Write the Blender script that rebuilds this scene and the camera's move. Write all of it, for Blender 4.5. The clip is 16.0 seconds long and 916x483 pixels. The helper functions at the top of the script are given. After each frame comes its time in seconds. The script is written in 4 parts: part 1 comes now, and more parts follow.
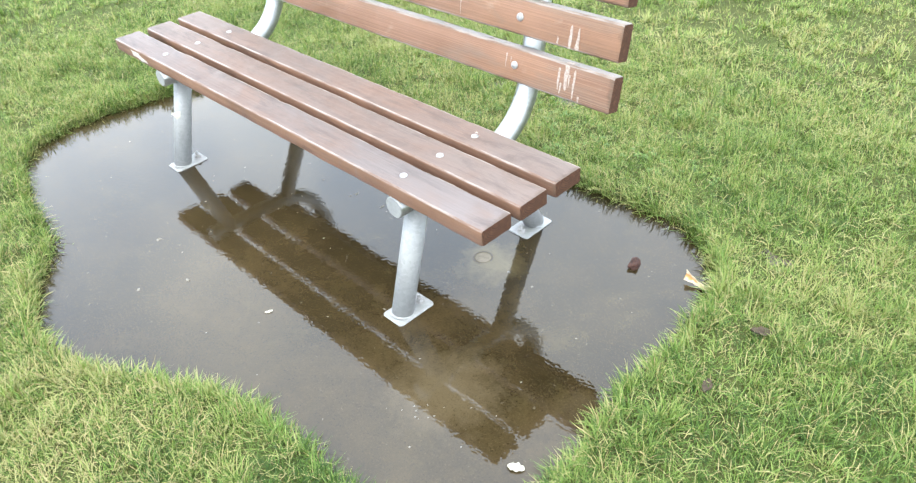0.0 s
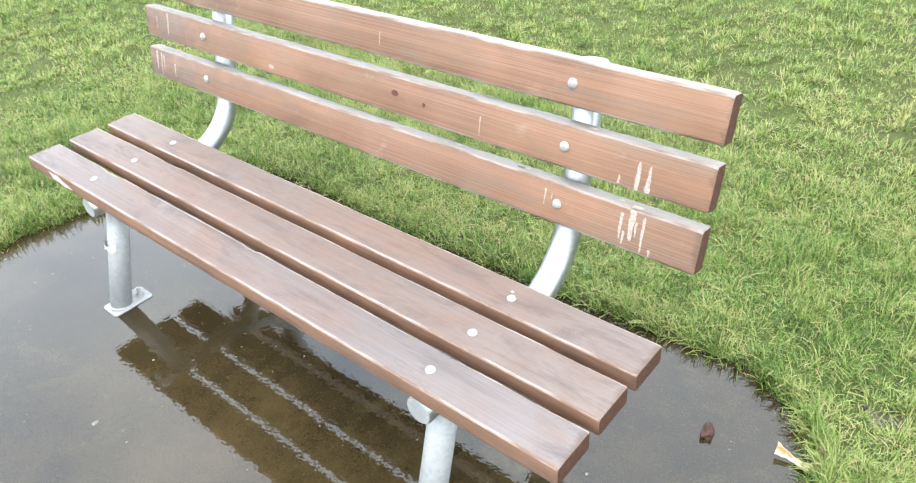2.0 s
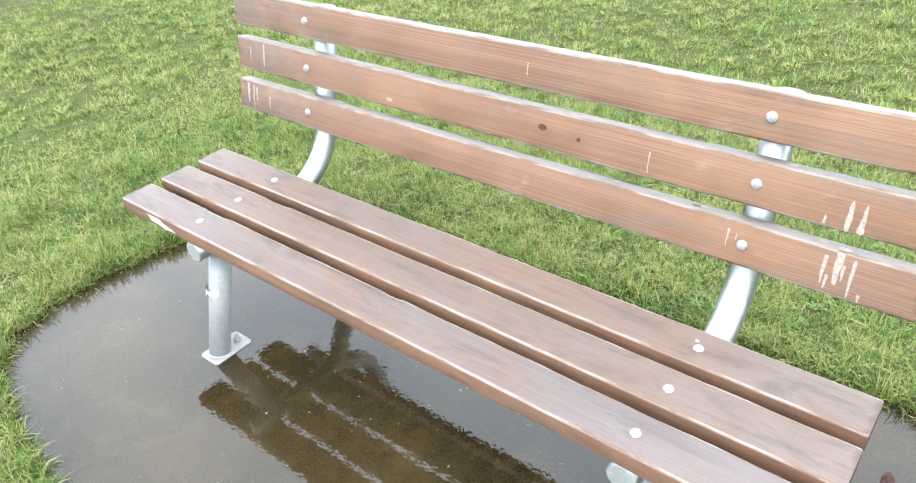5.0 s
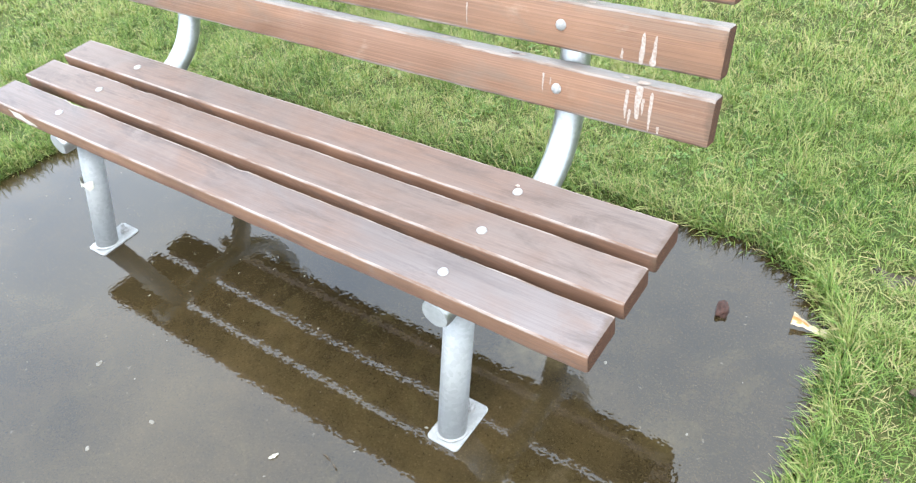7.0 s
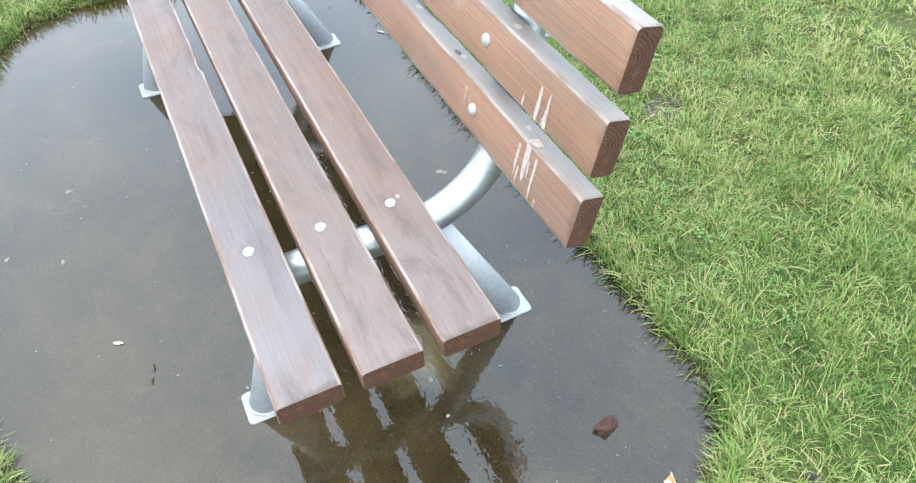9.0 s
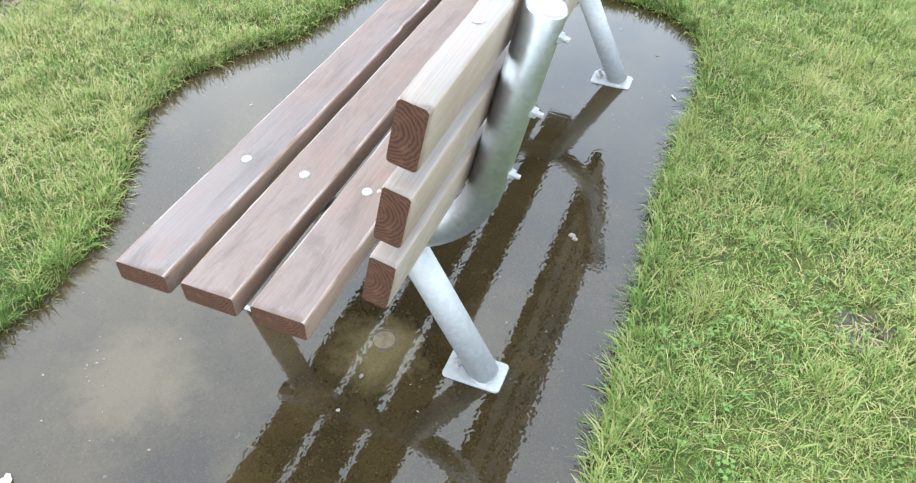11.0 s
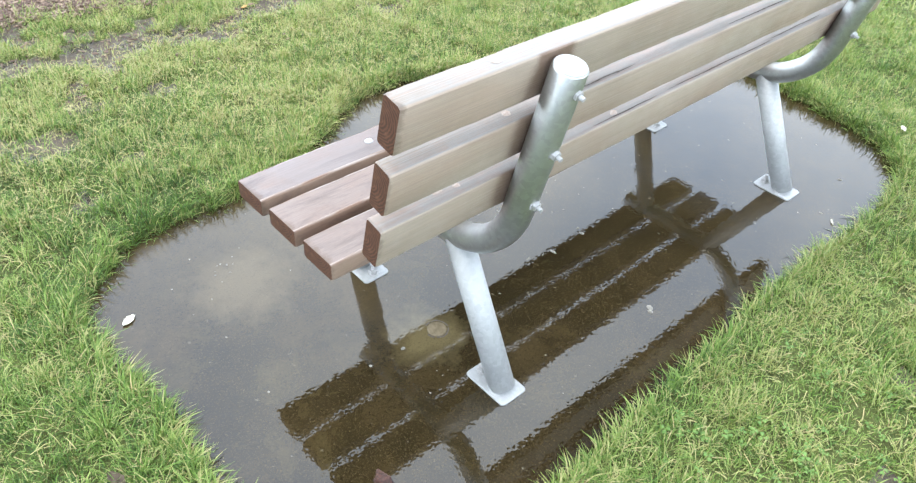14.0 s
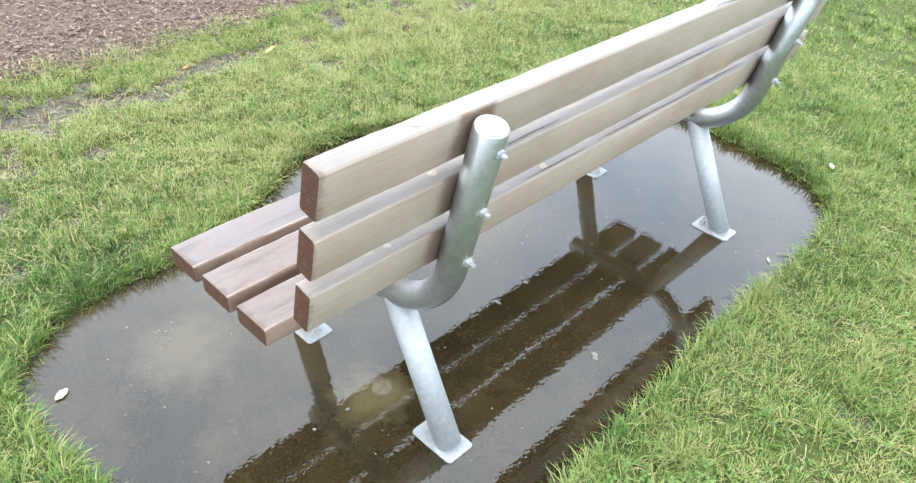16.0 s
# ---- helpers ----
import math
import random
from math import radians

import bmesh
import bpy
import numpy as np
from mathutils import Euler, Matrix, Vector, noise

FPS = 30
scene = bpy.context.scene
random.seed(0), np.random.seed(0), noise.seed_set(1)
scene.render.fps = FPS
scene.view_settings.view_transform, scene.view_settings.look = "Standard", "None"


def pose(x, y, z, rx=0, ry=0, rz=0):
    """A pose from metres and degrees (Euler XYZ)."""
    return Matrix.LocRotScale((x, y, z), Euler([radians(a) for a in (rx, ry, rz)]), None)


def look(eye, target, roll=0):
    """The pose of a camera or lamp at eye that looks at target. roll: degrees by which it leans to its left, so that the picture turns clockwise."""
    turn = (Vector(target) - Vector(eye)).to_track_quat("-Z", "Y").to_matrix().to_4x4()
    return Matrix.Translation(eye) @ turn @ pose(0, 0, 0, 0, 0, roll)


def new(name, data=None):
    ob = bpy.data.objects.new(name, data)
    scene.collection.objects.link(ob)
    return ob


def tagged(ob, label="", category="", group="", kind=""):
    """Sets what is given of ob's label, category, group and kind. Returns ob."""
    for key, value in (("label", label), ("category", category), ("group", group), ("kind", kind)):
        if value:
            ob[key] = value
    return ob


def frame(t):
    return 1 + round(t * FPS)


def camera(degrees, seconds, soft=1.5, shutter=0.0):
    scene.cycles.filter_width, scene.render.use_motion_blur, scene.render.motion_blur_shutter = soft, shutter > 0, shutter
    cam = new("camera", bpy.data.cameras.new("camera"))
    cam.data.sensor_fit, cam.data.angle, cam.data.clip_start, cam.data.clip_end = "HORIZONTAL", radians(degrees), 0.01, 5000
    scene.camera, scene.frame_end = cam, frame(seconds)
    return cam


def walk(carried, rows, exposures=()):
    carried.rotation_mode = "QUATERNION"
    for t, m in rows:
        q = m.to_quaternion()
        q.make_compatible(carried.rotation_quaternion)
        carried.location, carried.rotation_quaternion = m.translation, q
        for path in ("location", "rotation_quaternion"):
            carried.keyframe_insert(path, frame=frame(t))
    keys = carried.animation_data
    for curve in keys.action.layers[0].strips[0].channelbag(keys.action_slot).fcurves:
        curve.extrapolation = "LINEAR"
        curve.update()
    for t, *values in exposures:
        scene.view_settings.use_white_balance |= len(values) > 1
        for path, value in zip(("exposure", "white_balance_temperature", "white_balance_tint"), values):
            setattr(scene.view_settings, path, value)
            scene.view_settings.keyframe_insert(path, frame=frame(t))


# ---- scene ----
cam = camera(63.5, 16.0, soft=1.3)
PATH = [
    (0, (1.821, -1.05, 1.335), (0.632, 0.022, 0.137), -4.7),
    (0.5, (1.693, -0.95, 1.329), (0.51, 0.102, 0.107), -4.3),
    (1, (1.522, -0.853, 1.327), (0.378, 0.237, 0.101), -4.1),
    (1.5, (1.371, -0.797, 1.343), (0.253, 0.355, 0.149), -5.3),
    (2, (1.307, -0.777, 1.355), (0.203, 0.43, 0.204), -4.6),
    (2.5, (1.234, -0.746, 1.352), (0.139, 0.465, 0.197), -3.7),
    (3, (1.106, -0.692, 1.356), (-0.014, 0.489, 0.194), -4.0),
    (3.5, (1.017, -0.692, 1.361), (-0.146, 0.467, 0.219), -3.4),
    (3.7, (0.987, -0.704, 1.369), (-0.192, 0.448, 0.236), -3.9),
    (5.8, (0.956, -0.969, 1.358), (-0.043, 0.334, 0.216), -6.1),
    (6, (1.011, -0.947, 1.351), (0.039, 0.309, 0.135), -7.2),
    (6.5, (1.175, -0.887, 1.332), (0.175, 0.298, 0.068), -7.9),
    (7, (1.248, -0.788, 1.295), (0.261, 0.331, -0.037), -9.4),
    (7.5, (1.28, -0.626, 1.254), (0.263, 0.361, -0.157), -6.6),
    (8, (1.313, -0.479, 1.241), (0.279, 0.395, -0.231), -5.3),
    (8.5, (1.41, -0.319, 1.245), (0.24, 0.389, -0.214), -3.9),
    (9, (1.496, -0.149, 1.26), (0.231, 0.424, -0.18), -2.3),
    (9.2, (1.505, -0.079, 1.246), (0.201, 0.44, -0.178), -2.1),
    (11.3, (1.47, 0.708, 1.231), (0.17, 0.084, -0.155), 2.7),
    (11.5, (1.458, 0.745, 1.236), (0.197, 0.071, -0.161), 3.9),
    (12, (1.426, 0.853, 1.25), (0.32, -0.017, -0.171), 5.1),
    (12.5, (1.402, 0.954, 1.264), (0.331, 0.005, -0.133), 5.6),
    (13, (1.407, 1.015, 1.273), (0.365, 0.017, -0.113), 4.5),
    (13.5, (1.425, 1.041, 1.288), (0.394, -0.015, -0.061), 3.7),
    (14, (1.438, 1.054, 1.306), (0.372, -0.054, 0.028), 3.6),
    (14.5, (1.44, 1.054, 1.314), (0.371, -0.083, 0.063), 3.7),
    (15, (1.421, 1.065, 1.318), (0.327, -0.066, 0.083), 3.3),
    (15.5, (1.399, 1.071, 1.325), (0.257, -0.044, 0.12), 3.3),
    (16, (1.393, 1.079, 1.328), (0.204, -0.016, 0.15), 3.3),
]
walk(cam, [(t, look(eye, target, roll)) for t, eye, target, roll in PATH],
     [(0, 1.32, 6900, 8), (3.5, 1.34, 6950, 8), (6, 1.31, 6800, 8), (7.5, 1.27, 6650, 8), (9, 1.21, 6400, 6), (11.5, 1.25, 6650, 7), (14, 1.30, 6700, 8), (16, 1.34, 6700, 8)])

# ---------- light ----------
world = bpy.data.worlds.new("overcast_sky")
scene.world = world
world.use_nodes = True
wn, wl = world.node_tree.nodes, world.node_tree.links
wn.clear()
SUN_UP, SUN_TURN = 70, 150
sky = wn.new("ShaderNodeTexSky")
sky.sky_type, sky.sun_disc = "NISHITA", False
sky.sun_elevation, sky.sun_rotation = radians(SUN_UP), radians(SUN_TURN)
sky.air_density, sky.dust_density = 1.0, 3.0
sky_out = wn.new("ShaderNodeBackground")
sky_out.inputs["Strength"].default_value = 0.12
cloud_map = wn.new("ShaderNodeTexCoord")
cloud_noise = wn.new("ShaderNodeTexNoise")
cloud_noise.inputs["Scale"].default_value = 3.2
cloud_noise.inputs["Detail"].default_value = 6
cloud_noise.inputs["Roughness"].default_value = 0.55
cloud_ramp = wn.new("ShaderNodeValToRGB")
cloud_ramp.color_ramp.elements[0].position, cloud_ramp.color_ramp.elements[0].color = 0.30, (10.2, 13.4, 18.9, 1)
cloud_ramp.color_ramp.elements[1].position, cloud_ramp.color_ramp.elements[1].color = 0.72, (20.5, 22.4, 24.8, 1)
cloud_mix = wn.new("ShaderNodeMixRGB")
cloud_mix.inputs[0].default_value = 0.86
w_end = wn.new("ShaderNodeOutputWorld")
wl.new(cloud_map.outputs["Generated"], cloud_noise.inputs["Vector"])
wl.new(cloud_noise.outputs["Fac"], cloud_ramp.inputs[0])
wl.new(sky.outputs[0], cloud_mix.inputs[1])
wl.new(cloud_ramp.outputs[0], cloud_mix.inputs[2])
wl.new(cloud_mix.outputs[0], sky_out.inputs["Color"])
wl.new(sky_out.outputs[0], w_end.inputs["Surface"])

sun = new("sun", bpy.data.lights.new("sun", "SUN"))
sun.data.energy, sun.data.angle, sun.data.color = 1.3, radians(40), (1.0, 0.94, 0.83)
# the sky's sun stands at SUN_TURN from north, clockwise
sa, se = radians(SUN_TURN), radians(SUN_UP)
sun.matrix_world = look((8 * math.sin(sa) * math.cos(se), 8 * math.cos(sa) * math.cos(se), 8 * math.sin(se)), (0, 0, 0))


# ---------- materials ----------
class Nodes:
    """Short hand for one node material."""

    def __init__(self, name):
        self.mat = bpy.data.materials.new(name)
        self.mat.use_nodes = True
        self.tree = self.mat.node_tree
        self.bsdf = self.tree.nodes["Principled BSDF"]
        self.out = self.tree.nodes["Material Output"]

    def add(self, kind, **inputs):
        n = self.tree.nodes.new(kind)
        for key, value in inputs.items():
            n.inputs[key.replace("_", " ")].default_value = value
        return n

    def link(self, a, b):
        self.tree.links.new(a, b)

    def coords(self, scale=(1, 1, 1), space="Object"):
        c, m = self.add("ShaderNodeTexCoord"), self.add("ShaderNodeMapping")
        m.inputs["Scale"].default_value = scale
        self.link(c.outputs[space], m.inputs["Vector"])
        return m.outputs[0]

    def noise(self, at, scale, detail=4.0, rough=0.55, warp=0.0):
        n = self.add("ShaderNodeTexNoise", Scale=scale, Detail=detail, Roughness=rough, Distortion=warp)
        self.link(at, n.inputs["Vector"])
        return n.outputs["Fac"]

    def ramp(self, fac, *stops):
        n = self.add("ShaderNodeValToRGB")
        e = n.color_ramp.elements
        while len(e) < len(stops):
            e.new(0.5)
        for el, (p, c) in zip(e, stops):
            el.position, el.color = p, (*c, 1) if not isinstance(c, (int, float)) else (c, c, c, 1)
        self.link(fac, n.inputs[0])
        return n.outputs[0]

    def mix(self, fac, a, b, blend="MIX"):
        n = self.add("ShaderNodeMixRGB")
        n.blend_type = blend
        for s, v in zip(n.inputs, (fac, a, b)):
            if isinstance(v, bpy.types.NodeSocket):
                self.link(v, s)
            elif isinstance(v, (int, float)):
                s.default_value = v if s.type == "VALUE" else (v, v, v, 1)
            else:
                s.default_value = (*v, 1)
        return n.outputs[0]

    def math(self, op, a, b=0.5):
        n = self.add("ShaderNodeMath")
        n.operation = op
        for s, v in zip(n.inputs, (a, b)):
            if isinstance(v, bpy.types.NodeSocket):
                self.link(v, s)
            else:
                s.default_value = v
        return n.outputs[0]

    def bump(self, height, strength=0.3, distance=0.002):
        n = self.add("ShaderNodeBump", Strength=strength, Distance=distance)
        self.link(height, n.inputs["Height"])
        self.link(n.outputs[0], self.bsdf.inputs["Normal"])
        return n

    def done(self, color=None, rough=None, metal=0.0, spec=0.5):
        for key, v in (("Base Color", color), ("Roughness", rough), ("Metallic", metal), ("Specular IOR Level", spec)):
            if isinstance(v, bpy.types.NodeSocket):
                self.link(v, self.bsdf.inputs[key])
            elif v is not None:
                self.bsdf.inputs[key].default_value = (*v, 1) if isinstance(v, tuple) else v
        return self.mat


def wood(name, red, dark, bleach_sheen, bleach_sheen_back=0.0, rough=0.4, grain=0.9):
    """Stained fir: grain along x, wear and sky sheen painted on tops and rear."""
    k = Nodes(name)
    rnd = k.add("ShaderNodeObjectInfo").outputs["Random"]
    c = k.add("ShaderNodeTexCoord")
    shift = k.add("ShaderNodeVectorMath")
    shift.operation = "ADD"
    roll = k.add("ShaderNodeCombineXYZ")
    for s in roll.inputs:
        k.link(k.math("MULTIPLY", rnd, 17.0), s)
    k.link(c.outputs["Object"], shift.inputs[0])
    k.link(roll.outputs[0], shift.inputs[1])

    def at(scale):
        m = k.add("ShaderNodeMapping")
        m.inputs["Scale"].default_value = scale
        k.link(shift.outputs[0], m.inputs["Vector"])
        return m.outputs[0]

    warp = k.noise(at((1.1, 5, 5)), 1.0, 3, 0.6)
    lines = k.noise(at((0.9, 430, 430)), 1.0, 1, 0.5, 0.10)
    fibre = k.noise(at((5, 620, 620)), 1.0, 2, 0.6)
    rings = k.noise(at((0.8, 46, 46)), 1.0, 2, 0.5, 0.9)
    broad = k.noise(at((2.6, 7, 7)), 1.0, 5, 0.62, 0.5)
    blot = k.noise(at((13, 17, 17)), 1.0, 6, 0.7, 0.4)
    col = k.mix(k.ramp(rings, (0.30, 0.0), (0.66, 1.0)), dark, red)
    col = k.mix(k.math("MULTIPLY", k.ramp(lines, (0.46, 0.0), (0.58, 1.0)), k.math("MULTIPLY", k.ramp(warp, (0.34, 0.25), (0.6, 1.0)), grain)), col, tuple(v * 0.66 for v in red))
    col = k.mix(k.math("MULTIPLY", k.ramp(lines, (0.34, 1.0), (0.46, 0.0)), k.math("MULTIPLY", warp, grain)), col, tuple(min(1, v * m) for v, m in zip(red, (1.30, 1.30, 1.35))))
    col = k.mix(k.ramp(broad, (0.45, 0.0), (0.66, 0.45)), col, tuple(min(1, v * m) for v, m in zip(red, (1.35, 1.32, 1.25))))
    # pale by normal: weathering, with the sky's sheen put into the colour
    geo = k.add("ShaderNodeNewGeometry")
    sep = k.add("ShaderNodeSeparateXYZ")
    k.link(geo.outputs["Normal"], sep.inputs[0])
    wear_sheen = k.ramp(k.math("ADD", k.math("MULTIPLY", blot, 0.6), k.math("MULTIPLY", lines, 0.4)), (0.34, 0.45), (0.55, 1.0))
    if bleach_sheen_back > 0:
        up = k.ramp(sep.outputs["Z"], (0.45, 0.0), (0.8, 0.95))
        back = k.math("MULTIPLY", k.ramp(sep.outputs["Y"], (0.45, 0.0), (0.8, 1.0)), k.math("MULTIPLY", k.ramp(broad, (0.42, 1.0), (0.64, 0.74)), bleach_sheen_back))
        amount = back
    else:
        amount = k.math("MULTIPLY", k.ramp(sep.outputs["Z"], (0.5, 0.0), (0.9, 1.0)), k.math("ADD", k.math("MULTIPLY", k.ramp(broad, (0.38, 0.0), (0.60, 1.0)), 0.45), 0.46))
    col = k.mix(amount, col, bleach_sheen)
    if bleach_sheen_back > 0:
        col = k.mix(k.math("MULTIPLY", up, wear_sheen), col, (0.190, 0.180, 0.166))
    axis = k.add("ShaderNodeSeparateXYZ")
    k.link(c.outputs["Object"], axis.inputs[0])
    if bleach_sheen_back > 0:
        # the face is greyest towards one end
        far = k.math("MULTIPLY", k.ramp(k.math("SUBTRACT", 0.0, axis.outputs["X"]), (0.45, 0.0), (0.85, 0.75)), k.ramp(blot, (0.38, 0.2), (0.58, 1.0)))
        col = k.mix(k.math("MULTIPLY", far, k.math("SUBTRACT", 1.0, k.math("MAXIMUM", up, back))), col, (0.105, 0.084, 0.076))
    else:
        # rear sides paler; seat's ends weathered pale grey, with glancing sheen painted in
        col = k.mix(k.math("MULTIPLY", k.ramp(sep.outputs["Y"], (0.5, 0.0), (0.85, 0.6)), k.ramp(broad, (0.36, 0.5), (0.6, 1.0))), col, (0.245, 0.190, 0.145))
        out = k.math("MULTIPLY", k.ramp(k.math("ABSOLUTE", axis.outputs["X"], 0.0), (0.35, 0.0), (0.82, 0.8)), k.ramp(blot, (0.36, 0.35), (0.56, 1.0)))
        col = k.mix(k.math("MULTIPLY", out, k.ramp(sep.outputs["Z"], (0.5, 0.0), (0.9, 1.0))), col, tuple(v * 1.3 for v in bleach_sheen))
    # grey weathering and dark stains
    grey = k.noise(at((3.8, 15, 15)), 1.0, 6, 0.72, 0.7)
    stain = k.ramp(grey, (0.50, 0.0), (0.66, 0.42 if bleach_sheen_back else 0.55))
    if bleach_sheen_back > 0:
        stain = k.math("MULTIPLY", stain, k.math("SUBTRACT", 1.0, k.math("MULTIPLY", back, 0.75)))
    col = k.mix(stain, col, tuple(v * 0.48 for v in bleach_sheen))
    col = k.mix(k.ramp(blot, (0.60, 0.0), (0.74, 0.2 if bleach_sheen_back else 0.5)), col, tuple(min(1.0, v * 1.4) for v in bleach_sheen))
    col = k.mix(k.math("MULTIPLY", k.ramp(fibre, (0.40, 0.0), (0.62, 1.0)), 0.14), col, (0.03, 0.018, 0.012))
    if bleach_sheen_back > 0:
        # rust-brown stains with contact shade painted in where the pipes bear on the back
        near = k.math("ADD", k.math("ABSOLUTE", k.math("SUBTRACT", k.math("ABSOLUTE", axis.outputs["X"], 0.0), 0.61), 0.0), k.math("MULTIPLY", k.math("SUBTRACT", blot, 0.5), 0.05))
        col = k.mix(k.math("MULTIPLY", k.ramp(near, (0.034, 0.85), (0.052, 0.0)), back), col, (0.085, 0.042, 0.024))
    # damp, brown-stained ends
    ends = k.math("ADD", k.math("ABSOLUTE", axis.outputs["X"], 0.0), k.math("MULTIPLY", blot, 0.07))
    col = k.mix(k.ramp(ends, (0.938, 0.0), (0.948, 0.6)), col, (0.072, 0.046, 0.030))
    k.bump(k.math("ADD", k.math("MULTIPLY", lines, grain), k.math("ADD", k.math("MULTIPLY", blot, 0.6), k.math("MULTIPLY", fibre, 0.2))), 0.6, 0.0014)
    return k.done(col, k.ramp(k.math("ADD", k.math("MULTIPLY", blot, 0.7), k.math("MULTIPLY", lines, 0.3)), (0.34, rough - 0.08), (0.66, rough + 0.25)), 0.0, 0.33 if bleach_sheen_back else 0.25)


def end_grain():
    k = Nodes("end_grain")
    w = k.add("ShaderNodeTexWave", Scale=60.0, Distortion=6.0, Detail=2.0)
    w.wave_type = "RINGS"
    k.link(k.coords((0.2, 1, 1)), w.inputs["Vector"])
    n = k.noise(k.coords(), 70, 4)
    col = k.mix(w.outputs["Fac"], (0.036, 0.017, 0.011), (0.078, 0.034, 0.019))
    col = k.mix(k.ramp(n, (0.5, 0.0), (0.75, 0.6)), col, (0.120, 0.058, 0.031))
    k.bump(n, 0.4, 0.001)
    return k.done(col, 0.8, 0.0, 0.2)


def galvanised(name="galvanised_steel", metal=0.88, lift=1.28, rough=0.27):
    k = Nodes(name)
    v = k.add("ShaderNodeTexVoronoi", Scale=120.0)
    k.link(k.coords(), v.inputs["Vector"])
    n = k.noise(k.coords((1, 1, 1)), 9, 6, 0.65)
    streak = k.noise(k.coords((40, 40, 4)), 1.0, 4)
    col = k.mix(k.ramp(v.outputs["Color"], (0.2, 0.0), (0.8, 1.0)), tuple(v * lift for v in (0.248, 0.25, 0.244)), tuple(v * lift for v in (0.292, 0.294, 0.286)))
    col = k.mix(k.ramp(n, (0.45, 0.0), (0.75, 0.55)), col, tuple(v * lift for v in (0.27, 0.28, 0.275)))
    col = k.mix(k.ramp(streak, (0.55, 0.0), (0.8, 0.35)), col, (0.16, 0.165, 0.16))
    k.bump(n, 0.12, 0.002)
    return k.done(col, k.ramp(n, (0.3, rough), (0.7, rough + 0.16)), metal)


def silt_colour(k, p):
    """Brown silt and moss over concrete, with sand grains and stains."""
    big = k.noise(p, 2.2, 5, 0.6, 0.4)
    mid = k.noise(p, 11, 6, 0.7)
    grain = k.noise(p, 205, 5, 0.85, 0.6)
    col = k.mix(k.ramp(big, (0.35, 0.0), (0.68, 1.0)), (0.0150, 0.0106, 0.0042), (0.037, 0.0252, 0.0108))
    col = k.mix(k.ramp(mid, (0.42, 0.0), (0.62, 0.5)), col, (0.0095, 0.0072, 0.0036))
    col = k.mix(k.ramp(k.noise(p, 5.5, 6, 0.75, 0.8), (0.54, 0.0), (0.70, 0.45)), col, (0.046, 0.035, 0.014))
    col = k.mix(k.ramp(k.noise(p, 34, 3, 0.6), (0.69, 0.0), (0.73, 0.8)), col, (0.085, 0.073, 0.052))
    # olive silt round the mortar plug and two paler patches
    for cx, cy, size, tint, seed in ((0.635, 0.138, 0.20, (0.118, 0.091, 0.042), 3.0), (0.89, -0.29, 0.30, (0.074, 0.056, 0.031), 5.0), (-0.35, 0.25, 0.15, (0.028, 0.022, 0.014), 14.0)):
        here = k.add("ShaderNodeVectorMath")
        here.operation = "DISTANCE"
        k.link(p, here.inputs[0])
        here.inputs[1].default_value = (cx, cy, 0.0)
        ragged = k.math("ADD", k.math("DIVIDE", here.outputs["Value"], size), k.math("MULTIPLY", k.noise(p, 13 + seed, 6, 0.7), 0.9))
        col = k.mix(k.ramp(ragged, (0.62, 0.7), (1.3, 0.0)), col, tint)
    # paler silt on the open side
    side = k.add("ShaderNodeSeparateXYZ")
    k.link(p, side.inputs[0])
    open_side = k.math("SUBTRACT", k.math("MULTIPLY", k.math("SUBTRACT", big, 0.5), 0.5), side.outputs["Y"])
    col = k.mix(k.ramp(open_side, (0.0, 0.0), (0.42, 0.22)), col, (0.070, 0.050, 0.023))
    col = k.mix(k.ramp(grain, (0.55, 0.0), (0.70, 0.6)), col, (0.090, 0.065, 0.033))
    return k.mix(k.ramp(grain, (0.34, 0.6), (0.46, 0.0)), col, (0.007, 0.0055, 0.003))


def concrete_wet():
    k = Nodes("silted_concrete")
    return k.done(silt_colour(k, k.coords()), 0.9, 0.0, 0.1)


def puddle_surface():
    """Turbid rain water a few millimetres deep: the bed's colour under a clear gloss."""
    k = Nodes("puddle_water")
    p = k.coords()
    b = k.add("ShaderNodeBump", Strength=0.13, Distance=0.004)
    k.link(k.math("ADD", k.math("MULTIPLY", k.noise(p, 7.0, 3, 0.5), 0.5), k.math("MULTIPLY", k.noise(p, 80.0, 1, 0.5), 0.40)), b.inputs["Height"])
    gloss = k.add("ShaderNodeBsdfGlossy", Roughness=0.012)
    gloss.inputs["Color"].default_value = (1, 1, 1, 1)
    bed = k.add("ShaderNodeBsdfDiffuse")
    k.link(silt_colour(k, p), bed.inputs["Color"])
    fres = k.add("ShaderNodeFresnel", IOR=1.475)
    k.link(b.outputs[0], gloss.inputs["Normal"])
    k.link(b.outputs[0], fres.inputs["Normal"])
    m = k.add("ShaderNodeMixShader")
    k.link(fres.outputs[0], m.inputs[0])
    k.link(bed.outputs[0], m.inputs[1])
    k.link(gloss.outputs[0], m.inputs[2])
    k.link(m.outputs[0], k.out.inputs["Surface"])
    k.tree.nodes.remove(k.bsdf)
    return k.mat


